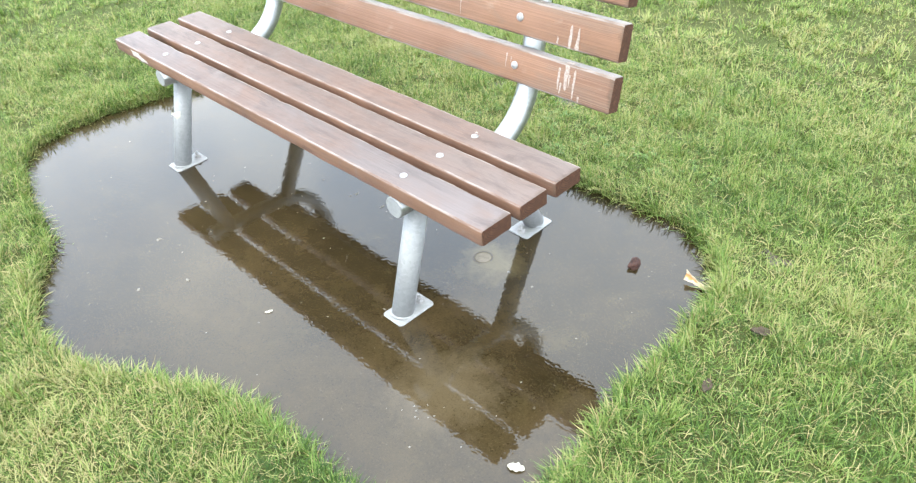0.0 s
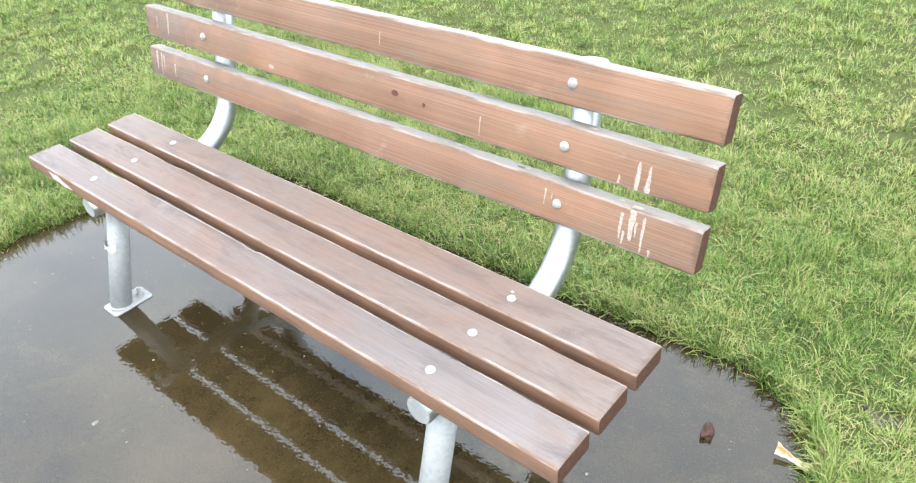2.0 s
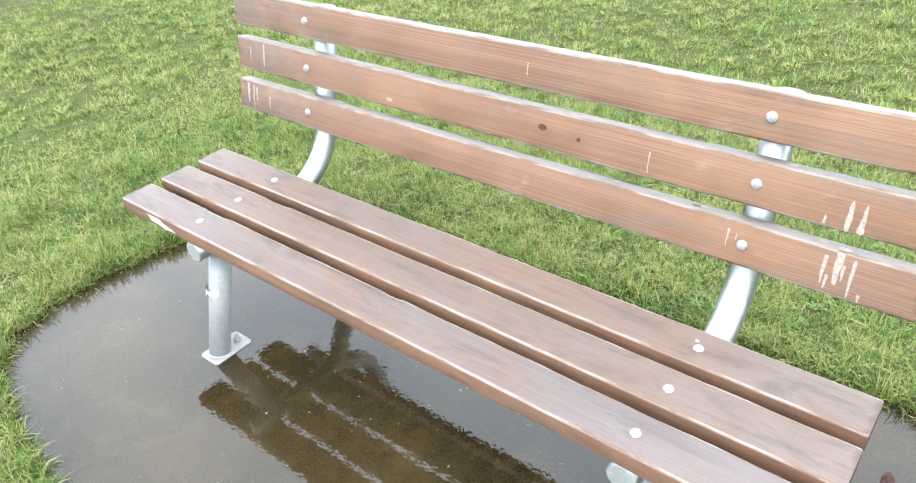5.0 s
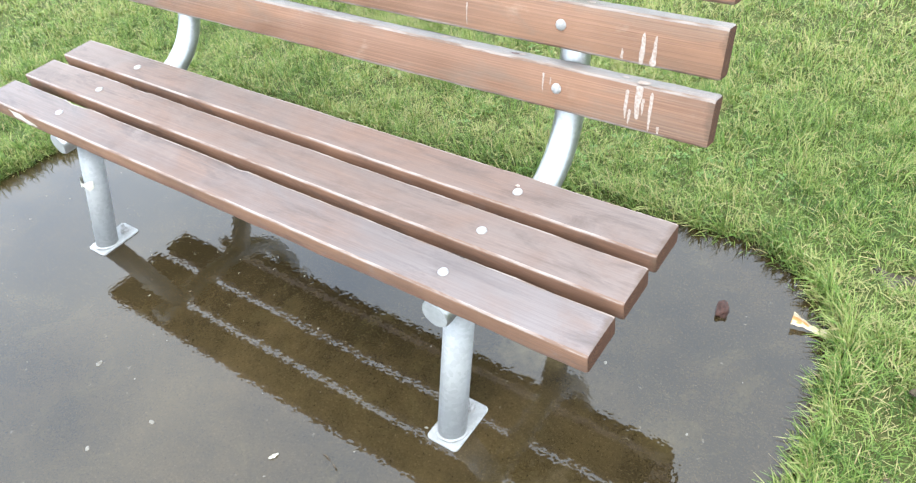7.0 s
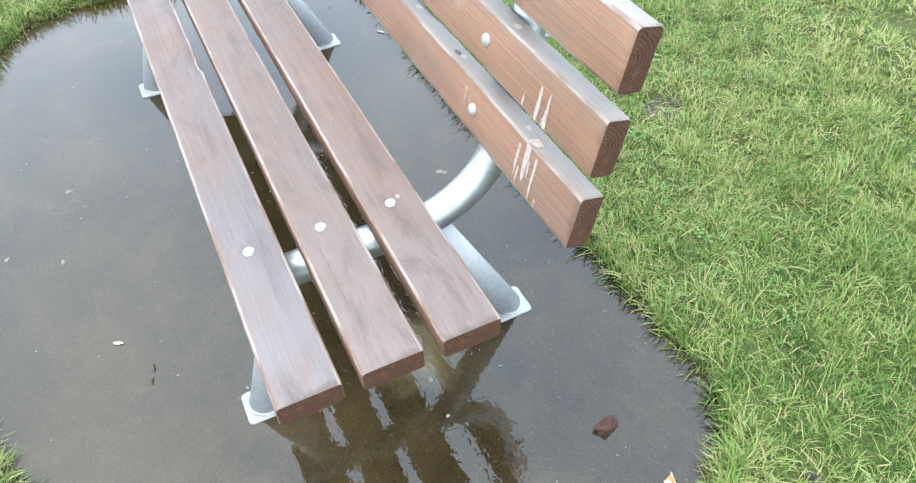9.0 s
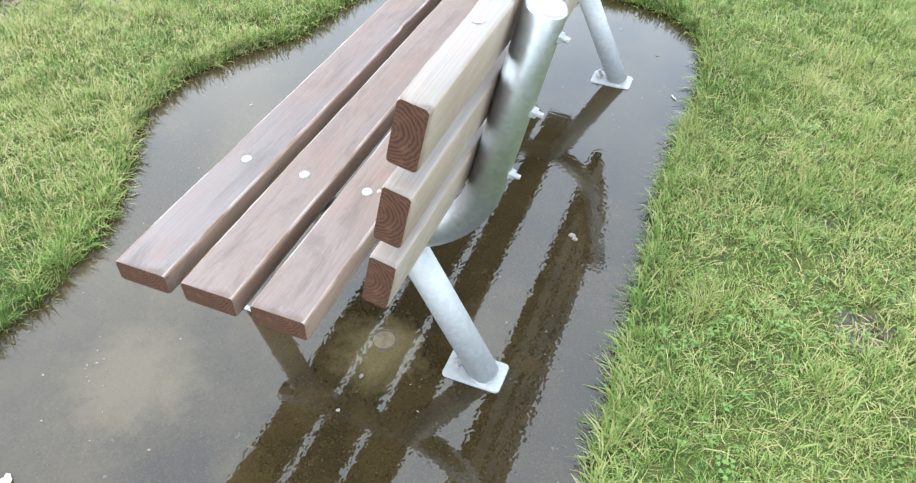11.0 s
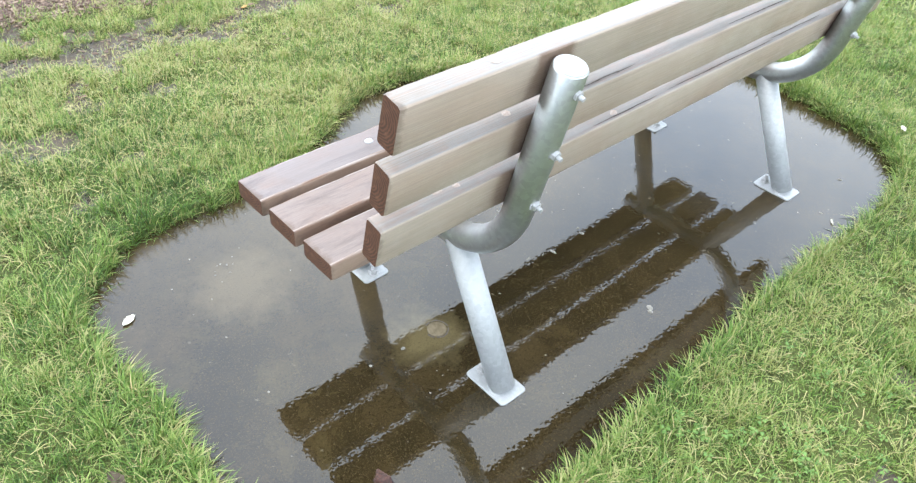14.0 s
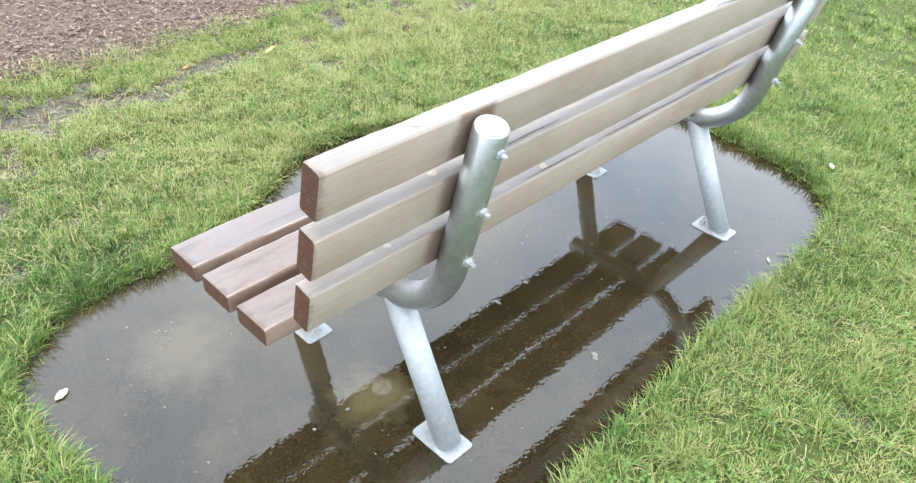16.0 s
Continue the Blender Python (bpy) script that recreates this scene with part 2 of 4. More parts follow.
def lawn_soil():
    k = Nodes("lawn_soil")
    p = k.coords()
    a, b, c = k.noise(p, 1.3, 4), k.noise(p, 14, 6, 0.7), k.noise(p, 130, 3, 0.7)
    col = k.mix(k.ramp(b, (0.35, 0.0), (0.65, 1.0)), (0.038, 0.049, 0.015), (0.078, 0.097, 0.030))
    col = k.mix(k.ramp(c, (0.5, 0.0), (0.7, 0.7)), col, (0.098, 0.104, 0.036))
    col = k.mix(k.ramp(a, (0.45, 0.0), (0.7, 0.4)), col, (0.06, 0.045, 0.025))
    k.bump(k.math("ADD", b, c), 0.8, 0.012)
    return k.done(col, 0.95, 0.0, 0.08)


def mud():
    k = Nodes("wet_mud")
    p = k.coords()
    b, c = k.noise(p, 9, 6, 0.7), k.noise(p, 90, 4, 0.7)
    col = k.mix(k.ramp(b, (0.35, 0.0), (0.65, 1.0)), (0.034, 0.026, 0.018), (0.080, 0.060, 0.044))
    col = k.mix(k.ramp(c, (0.52, 0.0), (0.64, 0.85)), col, (0.10, 0.082, 0.05))
    k.bump(k.math("ADD", b, c), 0.9, 0.016)
    return k.done(col, k.ramp(b, (0.40, 0.16), (0.52, 0.85)), 0.0, 0.4)


def grass_leaf():
    k = Nodes("grass_blade")
    tone = k.add("ShaderNodeAttribute")
    tone.attribute_name = "tone"
    col = k.ramp(tone.outputs["Fac"], (0.0, (0.030, 0.068, 0.012)), (0.40, (0.112, 0.184, 0.036)), (0.72, (0.216, 0.262, 0.078)), (0.90, (0.29, 0.268, 0.118)), (1.0, (0.33, 0.265, 0.135)))
    k.done(col, 0.5, 0.0, 0.22)
    soft = k.add("ShaderNodeBsdfTranslucent")
    k.link(k.mix(1.0, col, (1.1, 1.15, 0.7), "MULTIPLY"), soft.inputs["Color"])
    m = k.add("ShaderNodeMixShader")
    m.inputs[0].default_value = 0.22
    k.link(k.bsdf.outputs[0], m.inputs[1])
    k.link(soft.outputs[0], m.inputs[2])
    k.link(m.outputs[0], k.out.inputs["Surface"])
    return k.mat


def speckled(name, a, b, scale=60, rough=0.6, bump=0.3, spec=0.3):
    k = Nodes(name)
    n = k.noise(k.coords(), scale, 5, 0.65)
    k.bump(n, bump, 0.002)
    return k.done(k.mix(k.ramp(n, (0.35, 0.0), (0.65, 1.0)), a, b), rough, 0.0, spec)


def worn_glint_arris():
    """Edges rubbed pale in broken runs, with the sky's glint painted in."""
    k = Nodes("worn_glint_arris")
    rub_glint = k.noise(k.coords((7, 60, 60)), 1.0, 5, 0.7)
    fib = k.noise(k.coords((6, 500, 500)), 1.0, 2)
    col = k.mix(k.ramp(rub_glint, (0.40, 0.0), (0.57, 1.0)), (0.135, 0.075, 0.047), (0.26, 0.215, 0.185))
    col = k.mix(k.math("MULTIPLY", fib, 0.35), col, (0.06, 0.04, 0.03))
    return k.done(col, 0.45, 0.0, 0.4)


ARRIS = worn_glint_arris()
def bark_mix():
    """Each chip has a tone of its own, from black-brown to raw wood."""
    k = Nodes("bark_chip")
    rnd = k.add("ShaderNodeNewGeometry").outputs["Random Per Island"]
    n = k.noise(k.coords(), 60, 4, 0.7)
    col = k.ramp(rnd, (0.0, (0.080, 0.050, 0.037)), (0.45, (0.150, 0.095, 0.069)), (0.8, (0.225, 0.152, 0.112)), (1.0, (0.34, 0.24, 0.17)))
    k.bump(n, 0.3, 0.002)
    return k.done(k.mix(k.math("MULTIPLY", n, 0.5), col, (0.03, 0.018, 0.012)), 0.7, 0.0, 0.3)


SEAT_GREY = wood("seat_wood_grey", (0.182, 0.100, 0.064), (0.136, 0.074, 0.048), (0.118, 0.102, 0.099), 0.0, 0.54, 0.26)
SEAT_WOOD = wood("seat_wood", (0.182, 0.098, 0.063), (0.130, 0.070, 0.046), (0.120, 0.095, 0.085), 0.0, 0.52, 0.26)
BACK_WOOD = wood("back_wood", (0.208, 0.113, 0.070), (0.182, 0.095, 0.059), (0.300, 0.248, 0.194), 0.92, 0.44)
END_WOOD = end_grain()
STEEL = galvanised()
DULL_ZINC = galvanised("dull_zinc", 0.15, 1.0, 0.42)
BOLT = speckled("bolt_zinc", (0.20, 0.195, 0.185), (0.33, 0.32, 0.305), 200, 0.45, 0.3, 0.5)
PAD = concrete_wet()
WATER = puddle_surface()
SOIL = lawn_soil()
MUD = mud()
MULCH = speckled("mulch_bed", (0.045, 0.030, 0.022), (0.125, 0.082, 0.060), 70, 0.9, 0.8)
GRASS = grass_leaf()
CHIP = bark_mix()
POD = speckled("rotten_pod", (0.010, 0.005, 0.004), (0.070, 0.028, 0.018), 110, 0.7, 1.0)
ORANGE_LEAF = speckled("dry_orange_leaf", (0.42, 0.19, 0.055), (0.50, 0.30, 0.13), 50, 0.6)
CREAM_LEAF = speckled("dry_cream_leaf", (0.46, 0.37, 0.24), (0.56, 0.47, 0.34), 60, 0.6)
PALE_LEAF = speckled("pale_leaf", (0.34, 0.32, 0.25), (0.46, 0.44, 0.37), 60, 0.6)
DROPPING = speckled("bird_dropping", (0.25, 0.18, 0.14), (0.37, 0.32, 0.28), 200, 0.8)
SEED = speckled("wet_husk", (0.11, 0.10, 0.08), (0.20, 0.185, 0.155), 90, 0.6)
DARK_LEAF = speckled("dark_leaf", (0.03, 0.022, 0.014), (0.075, 0.055, 0.035), 60, 0.85)
RAW_WOOD = speckled("raw_splinter", (0.36, 0.32, 0.27), (0.50, 0.46, 0.41), 90, 0.7)
CRACK = speckled("split_wood", (0.045, 0.035, 0.028), (0.095, 0.075, 0.060), 150, 0.8)
KNOT = speckled("knot_wood", (0.035, 0.012, 0.008), (0.10, 0.036, 0.022), 120, 0.5)
CLOVER = speckled("clover_green", (0.055, 0.115, 0.020), (0.100, 0.165, 0.034), 70, 0.6)
SAND = speckled("wet_mortar", (0.10, 0.078, 0.045), (0.16, 0.125, 0.08), 60, 0.03, 0.1)


# ---------- helpers for meshes ----------
def part(name, bm, material, parent=None, label="", smooth=True):
    me = bpy.data.meshes.new(name)
    bm.normal_update()
    bm.to_mesh(me)
    bm.free()
    for m in material if isinstance(material, (list, tuple)) else (material,):
        me.materials.append(m)
    if smooth:
        me.polygons.foreach_set("use_smooth", [len(p.vertices) < 9 for p in me.polygons])
    ob = new(name, me)
    ob.parent = parent
    if label:
        tagged(ob, label)
    return ob


def sweep(bm, pts, r, seg=28, cap=0.003):
    """A round tube along points in a plane of constant x, with softly rounded flat ends."""
    pts = [Vector(p) for p in pts]
    d0, d1 = (pts[1] - pts[0]).normalized(), (pts[-1] - pts[-2]).normalized()
    rad = [r] * len(pts)
    if cap:
        pts = [pts[0], pts[0] + d0 * cap] + pts[1:-1] + [pts[-1] - d1 * cap, pts[-1]]
        rad = [r - cap, r] + [r] * (len(pts) - 4) + [r, r - cap]
    rings = []
    for i, p in enumerate(pts):
        d = (pts[min(i + 1, len(pts) - 1)] - pts[max(i - 1, 0)]).normalized()
        side = Vector((1, 0, 0))
        side = (side - d * side.dot(d)).normalized()
        up = d.cross(side)
        rings.append([bm.verts.new(p + rad[i] * (side * math.cos(a) + up * math.sin(a))) for a in (2 * math.pi * j / seg for j in range(seg))])
    for a, b in zip(rings, rings[1:]):
        for j in range(seg):
            bm.faces.new((a[j], a[(j + 1) % seg], b[(j + 1) % seg], b[j]))
    bm.faces.new(rings[0][::-1])
    bm.faces.new(rings[-1])
    bmesh.ops.recalc_face_normals(bm, faces=bm.faces)
    return bm


def slat_mesh(seed, length=1.824, w=0.089, t=0.038, chips=()):
    """A worn plank along x; w along local y, t along local z, top at z = 0. Chips: (x, side, length, depth) bitten out of an upper edge."""
    rng = random.Random(seed)
    prof = []
    r = 0.0052
    for cy, cz, a0 in ((w / 2 - r, -r, 0), (-w / 2 + r, -r, 90), (-w / 2 + r, -t + r, 180), (w / 2 - r, -t + r, 270)):
        for a in (0, 30, 60, 90):
            prof.append((cy + r * math.cos(radians(a0 + a)), cz + r * math.sin(radians(a0 + a))))
    n = 144
    bm = bmesh.new()
    rings = []
    off = rng.uniform(0, 50)
    for i in range(n + 1):
        x = -length / 2 + length * i / n
        e = min(1.0, min(i, n - i) + 0.0)
        ring = []
        for y, z in prof:
            f = 0.965 if e == 0 else 1.0
            q = noise.noise((x * 9 + off, y * 30, z * 30)) * 0.0011 + noise.noise((x * 40 + off, y * 60, z * 60)) * 0.0005
            edge = 1.0 if abs(abs(y) - w / 2) < r * 0.9 and abs(abs(z + t / 2) - t / 2) < r * 0.9 else 0.25
            for cx, cs, cl, cd in chips:
                bite = max(0.0, 1 - ((x - cx) / (cl / 2)) ** 2) ** 0.5 if abs(x - cx) < cl / 2 else 0.0
                if bite and y * cs > w / 2 - r * 1.1 and z > -t * 0.6:
                    y -= cs * cd * bite * (0.7 + 0.6 * noise.noise((x * 160 + off, z * 90, 3)))
            ring.append(bm.verts.new((x, y * f + q * edge * (1 if y > 0 else -1), (z + t / 2) * f - t / 2 + q * edge * (1 if z > -t / 2 else -1))))
        rings.append(ring)
    m = len(prof)
    # end rings drawn in to a soft arris
    for k, s in ((1, -1), (n - 1, 1)):
        for v in rings[k]:
            v.co.x = s * (length / 2 - 0.004) + rng.uniform(-0.0008, 0.0008)
    for a, b in zip(rings, rings[1:]):
        for j in range(m):
            f = bm.faces.new((a[j], a[(j + 1) % m], b[(j + 1) % m], b[j]))
            f.material_index = 2 if j in (1, 2, 4, 5) else 0
    for ring in (rings[0], rings[-1]):
        f = bm.faces.new([bm.verts.new(v.co) for v in ring])
        f.material_index = 1
        f.smooth = False
    bmesh.ops.recalc_face_normals(bm, faces=bm.faces)
    return bm


def dome(r=0.0100, h=0.006, seg=18):
    """A carriage bolt's rounded head, on z = 0."""
    bm = bmesh.new()
    rows = [(r, 0), (r, h * 0.25), (r * 0.86, h * 0.62), (r * 0.55, h * 0.9)]
    rings = [[bm.verts.new((q * math.cos(2 * math.pi * j / seg), q * math.sin(2 * math.pi * j / seg), z)) for j in range(seg)] for q, z in rows]
    for a, b in zip(rings, rings[1:]):
        for j in range(seg):
            bm.faces.new((a[j], a[(j + 1) % seg], b[(j + 1) % seg], b[j]))
    top = bm.verts.new((0, 0, h))
    for j in range(seg):
        bm.faces.new((rings[-1][j], rings[-1][(j + 1) % seg], top))
    return bm


def nut_mesh(r=0.0095, h=0.008, stud=0.0048, reach=0.011):
    """Hexagon nut with the bolt's end standing out of it, on z = 0."""
    bm = bmesh.new()
    bmesh.ops.create_cone(bm, cap_ends=True, segments=18, radius1=r * 1.35, radius2=r * 1.35, depth=0.0016, matrix=Matrix.Translation((0, 0, 0.0008)))
    bmesh.ops.create_cone(bm, cap_ends=True, segments=6, radius1=r, radius2=r * 0.95, depth=h, matrix=Matrix.Translation((0, 0, 0.0016 + h / 2)))
    bmesh.ops.create_cone(bm, cap_ends=True, segments=12, radius1=stud, radius2=stud * 0.85, depth=reach, matrix=Matrix.Translation((0, 0, 0.0016 + h + reach / 2 - 0.002)))
    return bm


# ---------- ground plan ----------
SHORE = [(1.205, -0.428), (1.217, -0.224), (1.189, -0.03), (1.194, 0.158), (1.174, 0.35), (1.117, 0.498), (0.967, 0.607), (0.769, 0.605), (0.49, 0.594),
         (0.191, 0.584), (-0.26, 0.565), (-0.61, 0.588), (-0.95, 0.553), (-1.115, 0.42), (-1.165, 0.22), (-1.195, 0.039), (-1.232, -0.201), (-1.21, -0.418),
         (-1.09, -0.555), (-0.8, -0.64), (-0.46, -0.695), (-0.29, -0.8), (-0.07, -0.875), (0.16, -0.838), (0.35, -0.728), (0.55, -0.63), (0.794, -0.602),
         (1.021, -0.59)]


def smooth_loop(pts, steps=10):
    out = []
    n = len(pts)
    for i in range(n):
        a, b, c, d = (np.array(pts[(i + k) % n]) for k in (-1, 0, 1, 2))
        for s in range(steps):
            u = s / steps
            out.append(0.5 * (2 * b + (c - a) * u + (2 * a - 5 * b + 4 * c - d) * u * u + (3 * b - a - 3 * c + d) * u ** 3))
    return np.array(out)


LOOP = smooth_loop(SHORE)
LOOP = LOOP * (1 + 0.012 * np.sin(np.arange(len(LOOP)) * 1.37)[:, None] * np.cos(np.arange(len(LOOP)) * 0.53)[:, None])


def shore_distance(xy):
    """Metres from the shore line, negative over the water."""
    a, b = LOOP, np.roll(LOOP, -1, 0)
    best = np.full(len(xy), 1e9)
    inside = np.zeros(len(xy), bool)
    for p, q in zip(a, b):
        e = q - p
        u = np.clip(((xy - p) @ e) / (e @ e), 0, 1)
        best = np.minimum(best, np.hypot(*(xy - p - u[:, None] * e).T))
        cross = (p[1] > xy[:, 1]) != (q[1] > xy[:, 1])
        inside ^= cross & (xy[:, 0] < (q[0] - p[0]) * (xy[:, 1] - p[1]) / (q[1] - p[1] + 1e-12) + p[0])
    return np.where(inside, -best, best)


# the same distance on a fine grid, to look up quickly
G0, G1, GN = -2.0, 2.0, 320
gx = np.linspace(G0, G1, GN)
GRID = shore_distance(np.stack(np.meshgrid(gx, gx, indexing="ij"), -1).reshape(-1, 2)).reshape(GN, GN)


def shore_quick(x, y):
    u = (np.clip(x, G0, G1) - G0) / (G1 - G0) * (GN - 1)
    v = (np.clip(y, G0, G1) - G0) / (G1 - G0) * (GN - 1)
    i, j = np.minimum(u.astype(int), GN - 2), np.minimum(v.astype(int), GN - 2)
    u, v = u - i, v - j
    d = GRID[i, j] * (1 - u) * (1 - v) + GRID[i + 1, j] * u * (1 - v) + GRID[i, j + 1] * (1 - u) * v + GRID[i + 1, j + 1] * u * v
    return d + np.maximum(0, np.maximum(np.abs(x), np.abs(y)) - G1)


def step(a, b, v):
    t = np.clip((v - a) / (b - a), 0, 1)
    return t * t * (3 - 2 * t)


LATTICE = np.random.default_rng(31).random((256, 256))


def vnoise(x, y, scale, shift=0):
    """Smooth random values 0 to 1, scale cells to the metre."""
    u, v = x * scale + shift * 17.3 + 4096, y * scale + shift * 7.7 + 4096
    i, j = np.floor(u).astype(int), np.floor(v).astype(int)
    fu, fv = u - i, v - j
    fu, fv = fu * fu * (3 - 2 * fu), fv * fv * (3 - 2 * fv)
    g = lambda a, b: LATTICE[a % 256, b % 256]
    return (g(i, j) * (1 - fu) + g(i + 1, j) * fu) * (1 - fv) + (g(i, j + 1) * (1 - fu) + g(i + 1, j + 1) * fu) * fv


def mulch_edge(x):
    """y at which the bark mulch begins."""
    return -2.09 + 0.04 * np.sin(x * 3.1 + 1) + 0.025 * np.sin(x * 9.3) - 0.07 * step(0.4, 1.0, x)


def bare(x, y):
    """1 where the turf is worn down to mud, in a broken band along the mulch."""
    rag = 0.6 * vnoise(x, y, 5.5, 1) + 0.4 * vnoise(x, y, 16, 2)
    band = np.exp(-((y + 1.73 - 0.06 * np.sin(x * 3.2) + 0.05 * x) / 0.13) ** 2) * step(-0.75, -0.3, x)
    edge_zone = step(-1.2, -1.5, y) * step(-2.4, -2.2, y)
    worn = np.maximum(step(0.52, 0.66, band * (0.15 + 1.1 * rag)), edge_zone * step(0.62, 0.72, rag))
    # small sodden hollows in the turf
    for cx, cy, r in ((1.07, -1.18, 0.13), (1.21, -1.26, 0.15), (0.88, -0.95, 0.08), (0.63, -1.33, 0.09), (1.075, -0.82, 0.08), (0.22, 1.075, 0.09), (-0.12, 0.97, 0.06), (1.25, 0.64, 0.05), (1.36, -0.98, 0.11)):
        q = ((x - cx) ** 2 + ((y - cy) * 1.3) ** 2) / (r * r)
        worn = np.maximum(worn, 0.88 * step(0.40, 0.58, np.exp(-q) * (0.45 + 0.9 * rag)))
    return worn


def height(x, y, d):
    roll = 0.026 * (vnoise(x, y, 1.1, 8) - 0.5) + 0.016 * (vnoise(x, y, 4.2, 9) - 0.5)
    land = 0.026 + roll * step(0.05, 0.6, d) + 0.010 * (vnoise(x, y, 14, 10) - 0.5)
    return -0.05 + (land + 0.05) * step(-0.012, 0.04, d) - 0.012 * bare(x, y)


def flat_mesh(name, verts, faces, mats, index=None):
    me = bpy.data.meshes.new(name)
    me.from_pydata(verts, [], faces)
    for m in mats:
        me.materials.append(m)
    if index is not None:
        me.polygons.foreach_set("material_index", index)
    me.polygons.foreach_set("use_smooth", [True] * len(me.polygons))
    me.update()
    return new(name, me)


def build_ground():
    near = np.arange(-3.0, 3.001, 0.03)
    far = 3.0 * 1.35 ** np.arange(1, 24)
    ax = np.concatenate((-far[::-1], near, far))
    X, Y = np.meshgrid(ax, ax, indexing="ij")
    x, y = X.ravel(), Y.ravel()
    z = height(x, y, shore_quick(x, y))
    far_off = np.hypot(x, y) > 8
    z[far_off] = 0.02
    n = len(ax)
    i, j = np.meshgrid(np.arange(n - 1), np.arange(n - 1), indexing="ij")
    a = (i * n + j).ravel()
    faces = np.stack((a, a + n, a + n + 1, a + 1), 1)
    cx, cy = x[faces].mean(1), y[faces].mean(1)
    idx = np.where((cy < mulch_edge(cx)) & (cy > -7) & (np.abs(cx) < 9), 2, np.where((bare(cx, cy) > 0.35) & (np.abs(cx) < 3), 1, 0))
    ob = flat_mesh("ground", np.stack((x, y, z), 1).tolist(), faces.tolist(), (SOIL, MUD, MULCH), idx.tolist())
    return tagged(ob, "damp lawn soil with worn muddy patches", "ground", kind="structure")


build_ground()


def sheet_from_loop(name, grow, z, mat, thick=0.0):
    mid = LOOP.mean(0)
    way = LOOP - mid
    rim = LOOP + way / np.linalg.norm(way, axis=1)[:, None] * grow
    bm = bmesh.new()
    ring = [bm.verts.new((*p, z)) for p in rim]
    top = bm.faces.new(ring)
    if top.normal.z < 0:
        bmesh.ops.reverse_faces(bm, faces=[top])
    if thick:
        low = [bm.verts.new((*p, z - thick)) for p in rim]
        for k in range(len(ring)):
            bm.faces.new((low[k], low[(k + 1) % len(low)], ring[(k + 1) % len(ring)], ring[k]))
    bmesh.ops.triangulate(bm, faces=[f for f in bm.faces if len(f.verts) > 4])
    bmesh.ops.recalc_face_normals(bm, faces=bm.faces)
    for f in bm.faces:
        if not thick and f.normal.z < 0:
            f.normal_flip()
    return part(name, bm, mat, smooth=False)


tagged(sheet_from_loop("concrete_pad", 0.03, -0.009, PAD, 0.08), "silted brown concrete pad lying under the puddle", "pavement", kind="structure")
tagged(sheet_from_loop("puddle_water", 0.055, 0.0, WATER), "still shallow rain puddle mirroring the overcast sky", "water", kind="structure")


# ---------- park bench ----------
bench = new("park_bench")
tagged(bench, "weathered red-brown plank bench on galvanised pipe legs in a puddle", "bench")
A = 0.61
SEAT_Z, SEAT_T = 0.404, 0.041
SEAT_SLATS, BACK_SLATS = [], []
CHIPS = (((-0.60, 1, 0.10, 0.007), (0.02, 1, 0.05, 0.005)), ((-0.50, 1, 0.09, 0.006),), ())
for k, y in enumerate((-0.114, 0.009, 0.133)):
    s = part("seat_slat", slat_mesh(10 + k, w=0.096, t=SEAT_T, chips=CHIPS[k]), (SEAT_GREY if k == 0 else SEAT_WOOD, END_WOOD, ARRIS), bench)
    s.matrix_basis = pose(0, y, SEAT_Z)
    SEAT_SLATS.append(s)
    for x in (-A, A):
        b = part("bolt_head", dome(), BOLT, s, "rounded zinc bolt head")
        b.matrix_basis = pose(x, -0.003 + random.uniform(-0.002, 0.002), -0.0005)

LEAN = 12.2
BACK_AT = ((0.289, 0.5435), (0.314, 0.663), (0.338, 0.785))
for k, (y, z) in enumerate(BACK_AT):
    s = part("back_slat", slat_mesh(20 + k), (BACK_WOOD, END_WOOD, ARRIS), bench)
    # the slat's face looks to the front and leans back
    s.matrix_basis = pose(0, y, z, 90 - LEAN, 0, 0)
    BACK_SLATS.append(s)
    for x in (-A, A):
        b = part("bolt_head", dome(0.0105, 0.008), BOLT, s, "rounded zinc bolt head")
        b.matrix_basis = pose(x, 0, -0.0005)

R = 0.030
BAR_Z = SEAT_Z - SEAT_T - R
lean_t = math.tan(radians(LEAN))
FOOT = 0.3555 - (0.529 - BAR_Z) * lean_t   # where the back's line would meet the bar


def pipe_points(x):
    turn = 90 - LEAN
    rad = 0.20
    back_off = rad * math.tan(radians(turn / 2))
    c = Vector((x, FOOT - back_off, BAR_Z + rad))
    pts = [(x, -0.158, BAR_Z)]
    for i in range(15):
        a = radians(turn * i / 14)
        pts.append((x, c.y + rad * math.sin(a), c.z - rad * math.cos(a)))
    top = 0.804
    pts.append((x, FOOT + (top - BAR_Z) * lean_t, top))
    return pts


